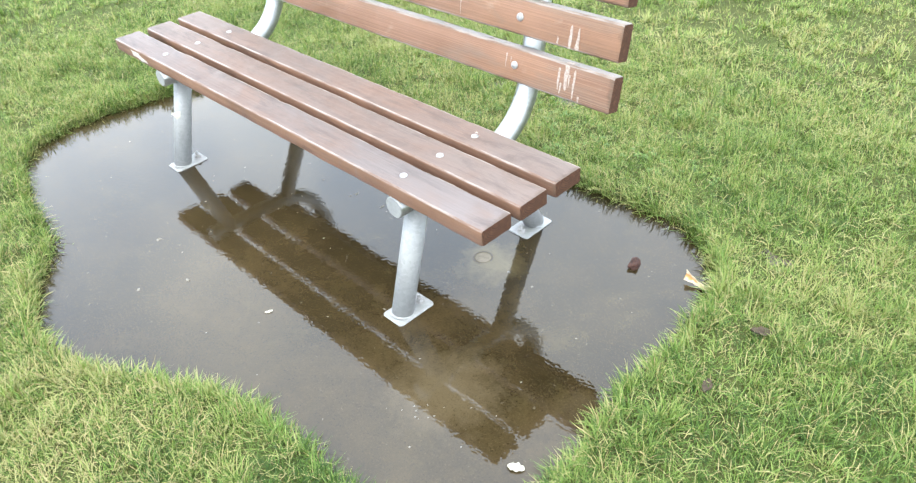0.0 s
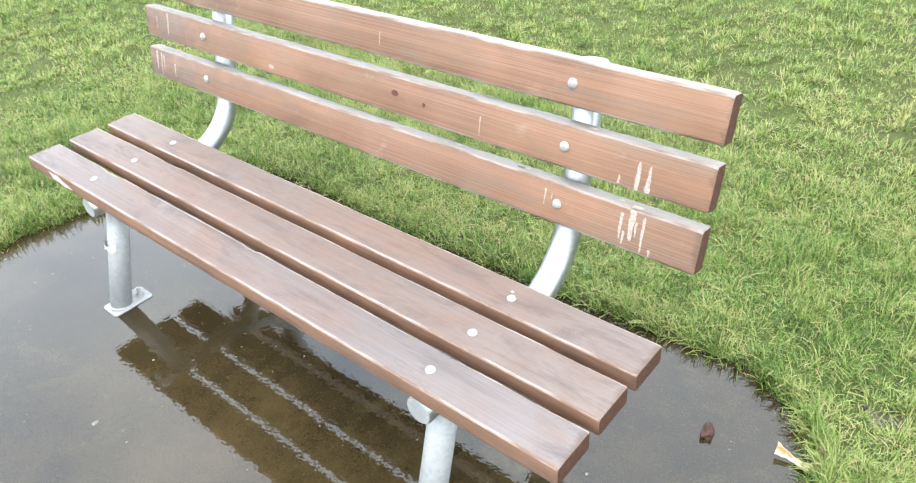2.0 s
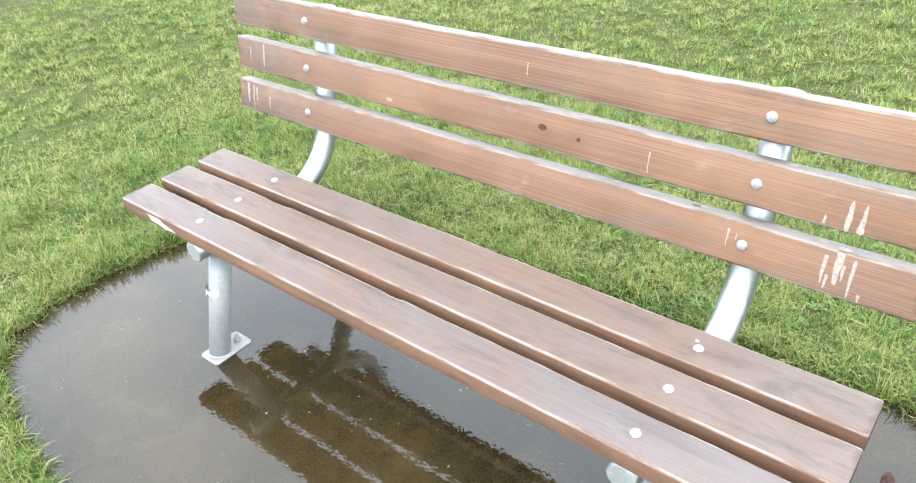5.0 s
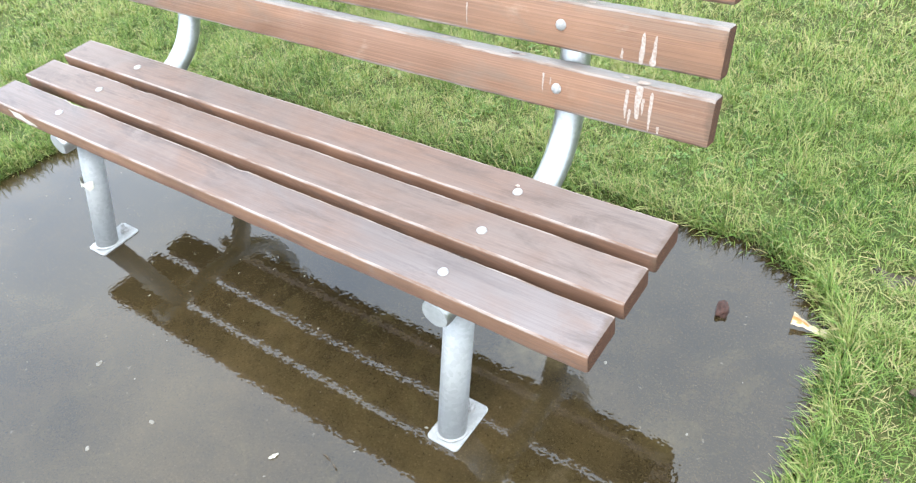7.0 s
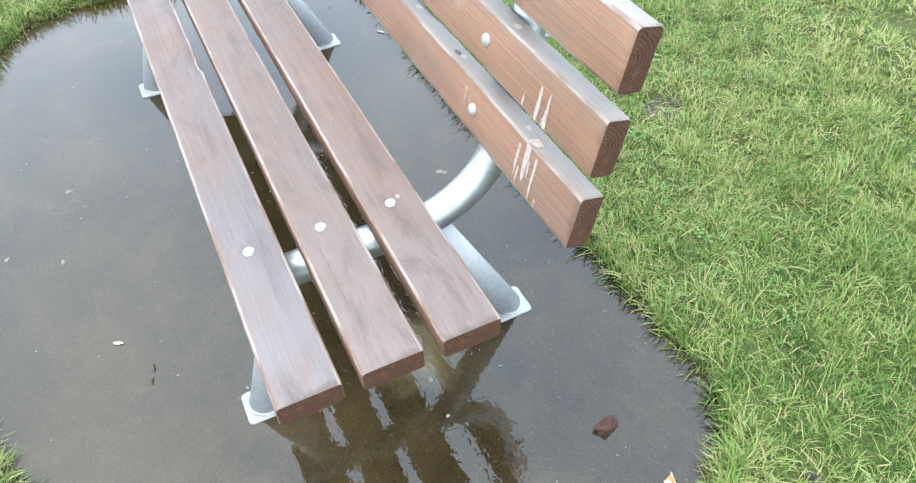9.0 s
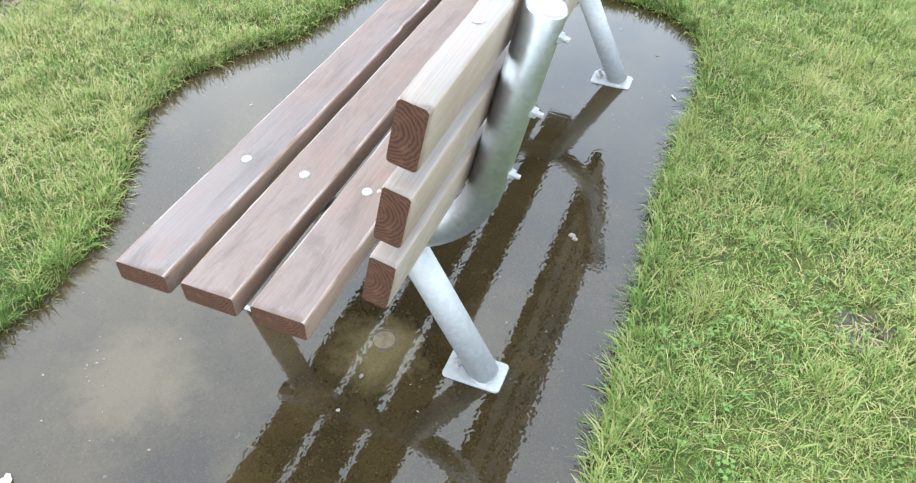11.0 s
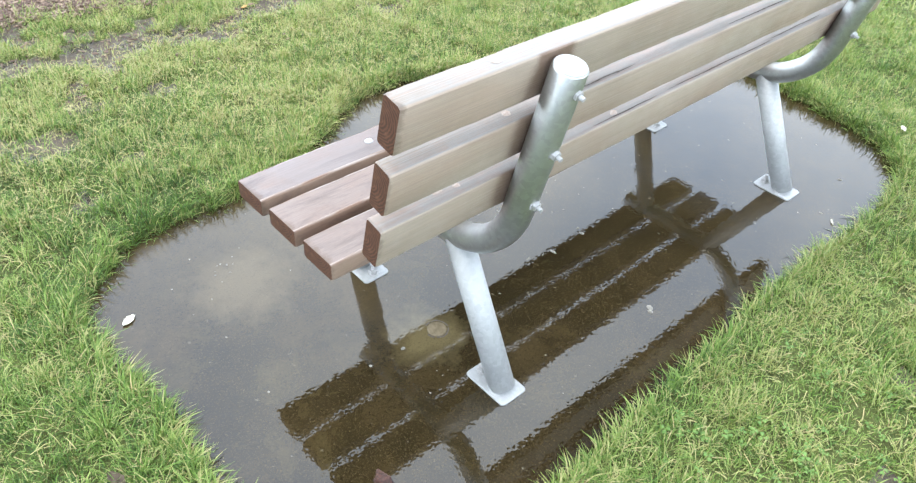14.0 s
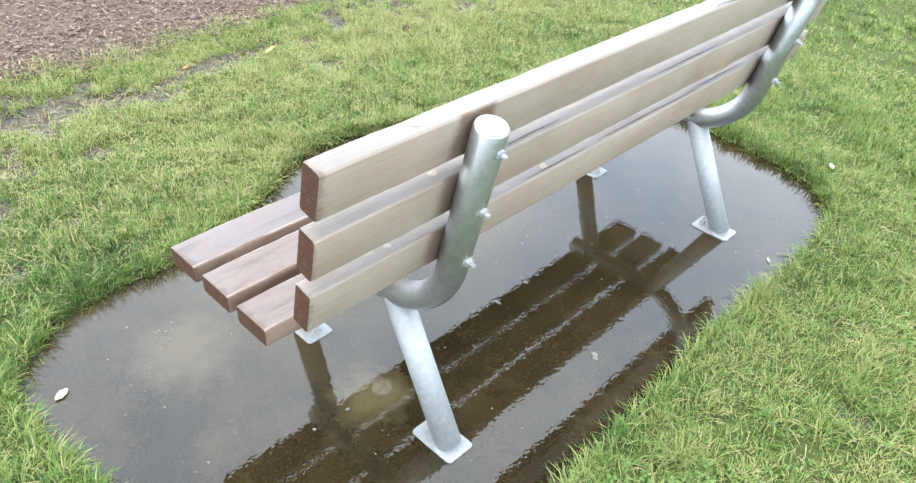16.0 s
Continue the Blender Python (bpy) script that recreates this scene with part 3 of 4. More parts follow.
def leg(parent, x, y_top, y_foot, plate0, plate1, bolt_y):
    bm = sweep(bmesh.new(), [(x, y_top, BAR_Z), (x, y_foot, 0.004)], R, 28, 0)
    lg = part("leg", bm, DULL_ZINC, parent, "dull whitish galvanised leg")
    pl = bmesh.new()
    hw, cr = 0.038, 0.010
    outline = []
    for cx, cy, a0 in ((x + hw - cr, plate1 - cr, 0), (x - hw + cr, plate1 - cr, 90), (x - hw + cr, plate0 + cr, 180), (x + hw - cr, plate0 + cr, 270)):
        outline += [(cx + cr * math.cos(radians(a0 + q)), cy + cr * math.sin(radians(a0 + q))) for q in (0, 22, 45, 68, 90)]
    low, rim, top = ([pl.verts.new((x + (u - x) * g, (v - (plate0 + plate1) / 2) * g + (plate0 + plate1) / 2, h)) for u, v in outline] for g, h in ((1, -0.012), (1, 0.0028), (0.975, 0.0042)))
    for p, q in ((low, rim), (rim, top)):
        for i in range(len(p)):
            pl.faces.new((p[i], p[(i + 1) % len(p)], q[(i + 1) % len(p)], q[i]))
    pl.faces.new(top)
    bmesh.ops.recalc_face_normals(pl, faces=pl.faces)
    part("foot_plate", pl, DULL_ZINC, lg, "pale galvanised foot plate", smooth=False)
    weld = bmesh.new()
    sweep(weld, [(x, y_foot - 0.001, 0.002), (x, y_foot, 0.008)], R + 0.003, 28, 0.002)
    part("weld", weld, DULL_ZINC, lg)
    nut = part("anchor_nut", nut_mesh(0.012, 0.010, 0.006, 0.014), BOLT, lg, "hexagon anchor nut on its stud", smooth=False)
    nut.matrix_basis = pose(x, bolt_y, 0.0038)
    return lg


FRONT_LEG = None
for x in (-A, A):
    pipe = part("support_pipe", sweep(bmesh.new(), pipe_points(x), R, 32), STEEL, bench, "bent galvanised pipe carrying seat and back")
    ends = pipe_points(x)
    for tip, before in ((ends[0], ends[1]), (ends[-1], ends[-2])):
        way = (Vector(tip) - Vector(before)).normalized()
        disc = bmesh.new()
        sweep(disc, [Vector(tip) - way * 0.004, Vector(tip) + way * 0.0016], R - 0.0022, 28, 0.0012)
        part("end_cap", disc, DULL_ZINC, pipe, "flat pale end cap")
    for y, z in BACK_AT:
        n = part("nut", nut_mesh(), BOLT, pipe, "zinc nut", smooth=False)
        out = 0.038 + 2 * R - 0.002
        n.matrix_basis = pose(x, y + out * math.cos(radians(LEAN)), z - out * math.sin(radians(LEAN)), -90 - LEAN, 0, 0)
    front = leg(bench, x, -0.075, -0.178, -0.218, -0.095, -0.117)
    FRONT_LEG = FRONT_LEG or front
    leg(bench, x, 0.192, 0.364, 0.283, 0.406, 0.304)


# ---------- lawn ----------
def blades(name, x, y, z, length, width, rng, lean=(0.10, 1.35), dry=0.11, yaw=None, shade=0.0):
    n = len(x)
    yaw = rng.uniform(0, 2 * math.pi, n) if yaw is None else yaw
    tilt = rng.uniform(lean[0], lean[1], n)
    bend = tilt + rng.uniform(0.15, 0.75, n)
    dx, dy = np.cos(yaw), np.sin(yaw)
    l1, l2 = length * 0.55, length * 0.45
    base = np.stack((x, y, z), 1)
    dirn = np.stack((dx, dy, np.zeros(n)), 1)
    up = np.array((0, 0, 1.0))
    mid = base + dirn * (l1 * np.sin(tilt))[:, None] + up * (l1 * np.cos(tilt))[:, None]
    tip = mid + dirn * (l2 * np.sin(bend))[:, None] + up * (l2 * np.cos(bend))[:, None]
    side = np.stack((-dy, dx, rng.uniform(-0.5, 0.5, n)), 1) * (width / 2)[:, None]
    co = np.stack((base - side, base + side, mid - side * 0.85, mid + side * 0.85, tip), 1).reshape(-1, 3)
    o = np.arange(n)[:, None] * 5
    loops = np.concatenate((o + np.array([0, 1, 3, 2]), o + np.array([2, 3, 4])), 1).ravel()
    starts = np.stack((np.arange(n) * 7, np.arange(n) * 7 + 4), 1).ravel()
    me = bpy.data.meshes.new(name)
    me.vertices.add(n * 5)
    me.vertices.foreach_set("co", co.astype(np.float32).ravel())
    me.loops.add(n * 7)
    me.loops.foreach_set("vertex_index", loops.astype(np.int32))
    me.polygons.add(n * 2)
    me.polygons.foreach_set("loop_start", starts.astype(np.int32))
    me.update(calc_edges=True)
    patch = 0.55 * vnoise(x, y, 1.6, 5) + 0.45 * vnoise(x, y, 5, 6)
    tone = np.clip(rng.normal(0.48, 0.22, n) + shade - 0.18 * np.maximum(step(0.25, 0.55, -y) * step(0.4, 0.9, x), step(1.05, 1.3, x) * step(0.55, 0.25, y)) + 0.18 * step(1.05, 1.6, -y) + 0.05 * step(0.30, 0.60, y) + 0.10 * step(1.0, 2.2, y) - 0.03 + 0.40 * (patch - 0.5) + 0.36 * (vnoise(x, y, 19, 7) - 0.5), 0, 0.86)
    tone = np.where(rng.random(n) < dry * (0.5 + patch) * (0.8 + 1.7 * step(0.55, 1.0, -y)), rng.uniform(0.82, 1.0, n), tone)
    at = me.attributes.new("tone", "FLOAT", "POINT")
    at.data.foreach_set("value", np.repeat(tone, 5).astype(np.float32))
    me.materials.append(GRASS)
    return new(name, me)


def turf(name, x0, x1, y0, y1, per_m2, rng, keep, length, width, label):
    n = int((x1 - x0) * (y1 - y0) * per_m2)
    # about half of the blades stand in small tufts
    m = n // 44
    tx, ty, pick = rng.uniform(x0, x1, m), rng.uniform(y0, y1, m), rng.integers(0, m, n)
    tuft = rng.random(n) < 0.62
    ox, oy = rng.normal(0, 0.012, n), rng.normal(0, 0.012, n)
    x = np.where(tuft, tx[pick] + ox, rng.uniform(x0, x1, n))
    y = np.where(tuft, ty[pick] + oy, rng.uniform(y0, y1, n))
    # the blades of a tuft lean outwards and share a tone and a vigour
    yaw = np.where(tuft, np.arctan2(oy, ox) + rng.normal(0, 0.6, n), rng.uniform(0, 2 * math.pi, n))
    shade = np.where(tuft, rng.normal(0.05, 0.15, m)[pick], -0.06)
    vigour = np.where(tuft, rng.uniform(0.75, 1.45, m)[pick], 0.85)
    d = shore_quick(x, y)
    thin = np.maximum(bare(x, y), step(-0.10, 0.12, mulch_edge(x) - y + 0.04 * np.sin(x * 23)))
    ok = keep(x, y) & (d > 0.012) & (rng.random(n) > thin * 0.93)
    x, y, d, yaw, shade, vigour = x[ok], y[ok], d[ok], yaw[ok], shade[ok], vigour[ok]
    L = vigour * rng.uniform(length[0], length[1], len(x)) * (0.62 + 0.30 * vnoise(x, y, 2.3, 3) + 0.62 * vnoise(x, y, 12, 4) - 0.08)
    W = rng.uniform(width[0], width[1], len(x))
    ob = blades(name, x, y, height(x, y, d) - 0.004, L, W, rng, yaw=yaw, shade=shade)
    return tagged(ob, label, "grass", kind="stuff")


grng = np.random.default_rng(4)


def is_near(x, y):
    # a broken border, so that the close turf fades into the thinner one
    f = np.mod(np.sin(x * 917.3 + y * 791.9) * 4375.8, 1.0) * 0.6
    return (x > -2.4 + f) & (x < 2.1 - f * 0.3) & (y > -2.25 + f * 0.2) & (y < 1.9 - f)


turf("lawn_grass", -2.4, 2.1, -2.25, 1.9, 39000, grng, is_near, (0.020, 0.054), (0.0011, 0.0025), "wet bright green lawn grass round the puddle")
turf("lawn_grass", -5.0, 2.4, -2.3, 4.2, 9000, grng, lambda x, y: ~is_near(x, y), (0.020, 0.048), (0.0022, 0.0042), "wet bright green lawn grass further off")


def thatch(rng, n=42000):
    """Flat, dead straw between the green blades."""
    x, y = rng.uniform(-2.4, 2.1, n), rng.uniform(-1.75, 1.9, n)
    d = shore_quick(x, y)
    ok = d > 0.02
    x, y, d = x[ok], y[ok], d[ok]
    m = len(x)
    ob = blades("dead_straw", x, y, height(x, y, d) + rng.uniform(0.002, 0.018, m), rng.uniform(0.02, 0.06, m), rng.uniform(0.0010, 0.0022, m), rng, (1.15, 1.5), 0.6)
    return tagged(ob, "flat pale dead straw under the green grass", "grass", kind="stuff")


thatch(grng)


def shore_fringe(rng):
    """Longer, paler blades that hang over the water's edge."""
    n = 11000
    i = rng.integers(0, len(LOOP), n)
    p = LOOP[i] + rng.normal(0, 0.012, (n, 2))
    way = LOOP[i] - np.array((0.0, -0.1))
    way = way / np.linalg.norm(way, axis=1)[:, None]
    p = p + way * rng.uniform(0.005, 0.045, n)[:, None]
    d = shore_quick(p[:, 0], p[:, 1])
    ok = d > 0.004
    p, d, way = p[ok], d[ok], way[ok]
    yaw = np.arctan2(-way[:, 1], -way[:, 0]) + rng.normal(0, 1.25, len(p))
    ob = blades("shore_grass", p[:, 0], p[:, 1], height(p[:, 0], p[:, 1], d) - 0.004, rng.uniform(0.03, 0.075, len(p)), rng.uniform(0.0016, 0.0034, len(p)), rng, (0.1, 1.4), 0.18, yaw)
    return tagged(ob, "pale grass blades hanging over the puddle's edge", "grass", kind="stuff")


shore_fringe(grng)


def clover(rng):
    """Small three-part clover leaves in loose patches between the grass."""
    verts, faces = [], []
    spots = ((0.25, 0.95), (0.55, 1.25), (-0.05, 0.82), (0.05, 1.15), (-0.45, 0.9), (0.75, 0.85), (0.4, 0.78), (-0.25, 1.35))
    for sx, sy in spots:
        for _ in range(38):
            x, y = sx + rng.normal(0, 0.09), sy + rng.normal(0, 0.08)
            if shore_quick(np.array([x]), np.array([y]))[0] < 0.05:
                continue
            z = float(height(np.array([x]), np.array([y]), np.array([1.0]))[0]) + rng.uniform(0.008, 0.026)
            turn, size = rng.uniform(0, 6.3), rng.uniform(0.005, 0.010)
            for k in range(3):
                a = turn + k * 2.094
                tilt = rng.uniform(-0.25, 0.35)
                o = len(verts)
                for u, v in ((0.1, 0), (0.7, 0.5), (1.15, 0.42), (1.05, 0), (1.15, -0.42), (0.7, -0.5)):
                    verts.append((x + size * (u * math.cos(a) - v * math.sin(a)), y + size * (u * math.sin(a) + v * math.cos(a)), z + size * u * tilt - 0.18 * size * abs(v)))
                faces += [(o, o + 1, o + 2, o + 3), (o, o + 3, o + 4, o + 5)]
    me = bpy.data.meshes.new("clover")
    me.from_pydata(verts, [], faces)
    me.materials.append(CLOVER)
    return tagged(new("clover", me), "small green clover leaves among the grass", "clover", kind="stuff")


clover(grng)


# ---------- mulch bed ----------
def chip_field(name, n, x0, x1, y0, y1, mat, label, rng, keep, size):
    """Splinters and flakes of bark, lying at all angles."""
    verts, faces = [], []
    spots = [(rng.uniform(x0, x1), y1 - (y1 - y0) * rng.random() ** 1.6) for _ in range(n)]
    spots = [q for q in spots if keep(*q)]
    sx, sy = (np.array(q) for q in zip(*spots))
    for x, y, z in zip(sx, sy, height(sx, sy, np.ones(len(sx)))):
        L, W, T = rng.uniform(*size) * (2.2 if rng.random() < 0.06 else 1), rng.uniform(0.004, 0.012), rng.uniform(0.002, 0.006)
        m = pose(x, y, z + rng.uniform(0.001, 0.014), rng.uniform(-25, 25), rng.uniform(-25, 25), rng.uniform(0, 360))
        o = len(verts)
        for sx, sy, sz in ((-1, -0.6, -1), (1, -0.9, -1), (0.8, 1, -1), (-1, 0.7, -1), (-0.8, -0.5, 1), (0.9, -0.6, 1), (0.7, 0.7, 1), (-0.9, 0.5, 1)):
            verts.append(tuple(m @ Vector((sx * L / 2, sy * W / 2, sz * T / 2))))
        faces += [tuple(o + i for i in f) for f in ((3, 2, 1, 0), (4, 5, 6, 7), (0, 1, 5, 4), (1, 2, 6, 5), (2, 3, 7, 6), (3, 0, 4, 7))]
    me = bpy.data.meshes.new(name)
    me.from_pydata(verts, [], faces)
    me.materials.append(mat)
    return tagged(new(name, me), label, "bark mulch", kind="stuff")


prng = random.Random(8)
chip_field("bark_mulch", 28000, -2.6, 1.9, -4.4, -1.98, CHIP, "wet brown bark mulch chips covering the bed", prng,
           lambda x, y: y < mulch_edge(x) + 0.02 + 0.05 * prng.random(), (0.008, 0.028))
chip_field("bark_scraps", 2200, -1.6, 1.2, -2.3, -1.4, CHIP, "loose bark scraps scattered over mud and grass edge", prng,
           lambda x, y: bare(np.array([x]), np.array([y]))[0] > 0.3 or prng.random() < 0.05, (0.005, 0.026))


# ---------- small things in and round the puddle ----------
def lump(name, size, mat, label, category, m, seed, rough=0.35, sub=3):
    """A crumpled lump, flat underneath."""
    bm = bmesh.new()
    bmesh.ops.create_icosphere(bm, subdivisions=sub, radius=0.5)
    for v in bm.verts:
        q = noise.noise(v.co * 3.1 + Vector((seed, 0, 0))) * rough + noise.noise(v.co * 8 + Vector((0, seed, 0))) * rough * 0.5
        v.co *= 1 + q
        v.co.z = max(v.co.z, -0.28)
        v.co = Vector((v.co.x * size[0], v.co.y * size[1], v.co.z * size[2]))
    ob = part(name, bm, mat)
    ob.matrix_basis = m
    return tagged(ob, label, category)


def curled_leaf(name, length, width, curl, mat, label, m, seed, twist=0.6):
    """A dry leaf: thin sheet, curled across and bent along."""
    bm = bmesh.new()
    nu, nv = 16, 9
    top, low = [], []
    for i in range(nu + 1):
        u = i / nu
        w = width * (math.sin(math.pi * min(1, u * 0.94 + 0.04)) ** 0.7) * (1 + 0.12 * math.sin(u * 21 + seed))
        rt, rl = [], []
        for j in range(nv + 1):
            v = j / nv * 2 - 1
            a = v * curl + twist * (u - 0.5)
            r = w / 2 / max(curl, 0.05)
            p = Vector(((u - 0.5) * length, r * math.sin(a), r * (1 - math.cos(a)) + 0.18 * length * (u - 0.5) ** 2 + 0.0015 * math.sin(u * 17 + v * 5)))
            rt.append(bm.verts.new(p + Vector((0, 0, 0.0006))))
            rl.append(bm.verts.new(p))
        top.append(rt)
        low.append(rl)
    for i in range(nu):
        for j in range(nv):
            bm.faces.new((top[i][j], top[i + 1][j], top[i + 1][j + 1], top[i][j + 1]))
            bm.faces.new((low[i][j + 1], low[i + 1][j + 1], low[i + 1][j], low[i][j]))
    for i in range(nu):
        bm.faces.new((top[i][0], low[i][0], low[i + 1][0], top[i + 1][0]))
        bm.faces.new((top[i + 1][nv], low[i + 1][nv], low[i][nv], top[i][nv]))
    ob = part(name, bm, mat)
    ob.matrix_basis = m
    return tagged(ob, label, "leaf")


def twisted_leaf():
    """A dry strip of leaf, pinched and twisted at its waist: cream back, orange hollow."""
    bm = bmesh.new()
    nu, nv = 20, 6
    rows = []
    for i in range(nu + 1):
        u = i / nu
        w = 0.011 + 0.019 * abs(2 * u - 1.05) ** 1.2
        roll = radians(72 - 74 * step(0.30, 0.75, u))
        row = []
        for j in range(nv + 1):
            v = j / nv - 0.5
            cup = 0.006 * (1 - 4 * v * v)
            y, z = v * w * math.cos(roll) + cup * math.sin(roll), v * w * math.sin(roll) - cup * math.cos(roll)
            p = Vector(((u - 0.5) * 0.074, y, z + 0.45 * w * math.sin(roll) + 0.006 + 0.0012 * math.sin(u * 23 + j)))
            row.append((bm.verts.new(p), bm.verts.new(p + Vector((0, 0.0005, 0.0005)))))
        rows.append(row)
    for a, b in zip(rows, rows[1:]):
        for j in range(nv):
            for q in (0, 1):
                f = bm.faces.new((a[j][q], b[j][q], b[j + 1][q], a[j + 1][q]))
                f.material_index = 0 if j < 4 and q == 0 else 1
        for j in (0, nv):
            bm.faces.new((a[j][0], a[j][1], b[j][1], b[j][0])).material_index = 1
    bmesh.ops.recalc_face_normals(bm, faces=bm.faces)
    ob = part("curled_leaf", bm, (ORANGE_LEAF, CREAM_LEAF))
    ob.matrix_basis = pose(1.134, 0.418, 0.003, 0, 0, 0)
    return tagged(ob, "twisted cream and orange dry leaf at the water's edge", "leaf")


lump("seed_pod", (0.052, 0.028, 0.032), POD, "dark red-brown rotten seed pod lying in the puddle", "seed pod", pose(0.958, 0.387, 0.004, 0, 0, 98), 3.0, 0.5)
twisted_leaf()
curled_leaf("petal_leaf", 0.038, 0.022, 0.5, PALE_LEAF, "small cream-white leaf floating on the puddle", pose(1.160, -0.342, 0.002, 0, 0, 25), 2.0, 0.2)
curled_leaf("petal", 0.026, 0.016, 0.6, PALE_LEAF, "small white petal fallen on the lawn", pose(-1.21, 0.465, 0.055, 10, 15, 60), 8.0, 0.2)
curled_leaf("petal", 0.030, 0.008, 0.4, PALE_LEAF, "narrow white petal floating by the puddle's edge", pose(-0.581, 0.545, 0.002, 0, 0, 35), 11.0, 0.2)
curled_leaf("petal", 0.022, 0.009, 0.4, PALE_LEAF, "narrow white petal floating on the puddle", pose(0.326, -0.418, 0.001, 0, 0, 60), 12.0, 0.2)
# two dark clods on the lawn, given a curled leaf's shape
curled_leaf("brown_leaf", 0.05, 0.03, 0.9, DARK_LEAF, "dark brown clod on the lawn, shaped as a limp leaf", pose(1.360, 0.320, 0.045, 5, 8, 30), 5.0)
curled_leaf("brown_leaf", 0.045, 0.026, 0.8, DARK_LEAF, "dark brown clod on the lawn, shaped as a limp leaf", pose(1.354, 0.085, 0.045, -6, 5, 100), 7.0)
curled_leaf("dry_leaf", 0.07, 0.02, 0.7, ORANGE_LEAF, "narrow dry orange leaf on the muddy turf", pose(-0.294, -1.665, 0.05, 0, 6, 20), 4.0)
curled_leaf("dry_leaf", 0.03, 0.014, 0.7, ORANGE_LEAF, "short dry orange leaf on the muddy turf", pose(0.06, -1.763, 0.03, 0, 4, 10), 9.0)
lump("pine_cone_scrap", (0.035, 0.03, 0.024), POD, "brown cone scrap on thin turf", "cone", pose(-0.983, -1.535, 0.03, 0, 0, 10), 6.0, 0.4)


def twig(length, r, m, seed):
    bm = bmesh.new()
    pts = [(0.0, length * (k / 7 - 0.5), 0.004 * math.sin(k * 1.3 + seed)) for k in range(8)]
    sweep(bm, pts, r, 7, r * 0.5)
    for v in bm.verts:
        v.co.x += 0.003 * math.sin(v.co.y * 60 + seed)
    ob = part("twig", bm, DARK_LEAF)
    ob.matrix_basis = m
    return tagged(ob, "short dark wet twig lying in the puddle", "twig")


twig(0.05, 0.0016, pose(0.437, -0.366, 0.001, 0, 0, 80), 1)
twig(0.035, 0.0013, pose(0.30, -0.13, 0.001, 0, 0, 40), 2)
twig(0.16, 0.003, pose(-0.185, -2.65, 0.05, 0, 0, 70), 4)


def floating_seeds():
    """Pale seeds, husks and scum specks on the water."""
    rng = random.Random(21)
    verts, faces = [], []
    spots = [(0.8, 0.13, 0.005), (0.71, 0.135, 0.006), (0.14, 0.42, 0.012), (0.022, -0.50, 0.008), (-0.238, -0.461, 0.013), (0.15, 0.43, 0.008), (0.049, 0.111, 0.009), (0.173, 0.118, 0.010), (0.02, -0.5, 0.007), (-0.05, -0.62, 0.008), (0.56, -0.2, 0.005), (-0.6, 0.5, 0.006), (-0.82, 0.45, 0.009), (0.04, 0.09, 0.006)]
    spots += [(0.92 + rng.gauss(0, 0.07), -0.38 + rng.gauss(0, 0.07), rng.uniform(0.0015, 0.0036)) for _ in range(13)]
    spots += [(-0.25 + rng.gauss(0, 0.2), -0.08 + rng.gauss(0, 0.08), rng.uniform(0.0015, 0.004)) for _ in range(14)]
    spots += [(rng.uniform(-1.1, 1.1), rng.uniform(-0.6, 0.5), rng.uniform(0.0010, 0.0035)) for _ in range(45)]
    for x, y, r in spots:
        r = min(r, 0.010)
        if shore_quick(np.array([x]), np.array([y]))[0] > -0.03:
            continue
        turn, flat, n = rng.uniform(0, 6.3), rng.uniform(0.4, 0.9), 7
        o = len(verts)
        for k in range(n):
            a = 2 * math.pi * k / n
            q = r * rng.uniform(0.8, 1.15)
            u, v = q * math.cos(a), q * flat * math.sin(a)
            verts.append((x + u * math.cos(turn) - v * math.sin(turn), y + u * math.sin(turn) + v * math.cos(turn), 0.0006))
        verts.append((x, y, 0.0006 + r * 0.4))
        faces += [(o + k, o + (k + 1) % n, o + n) for k in range(n)]
    me = bpy.data.meshes.new("floating_seeds")
    me.from_pydata(verts, [], faces)
    me.materials.append(SEED)
    return tagged(new("floating_seeds", me), "pale seeds and husks floating on the puddle", "seeds", kind="stuff")


floating_seeds()


plug = bmesh.new()
bmesh.ops.create_cone(plug, cap_ends=True, segments=28, radius1=0.026, radius2=0.023, depth=0.005)
cap = tagged(part("pad_plug", plug, SAND, smooth=False), "round tan mortar plug set in the submerged pad", "plug")
cap.matrix_basis = pose(0.608, 0.137, -0.0012)
joint = bmesh.new()
outer, inner = ([joint.verts.new((q * (1 + 0.02 * math.sin(5 * a)) * math.cos(a), q * (1 + 0.02 * math.sin(5 * a)) * math.sin(a), h)) for a in (2 * math.pi * k / 36 for k in range(36))] for q, h in ((0.0295, 0.0017), (0.0262, 0.0021)))
for k in range(30):
    if k % 11 != 4:
        joint.faces.new((inner[k], outer[k], outer[k + 1], inner[k + 1]))
part("joint", joint, CRACK, cap, "dark open joint")


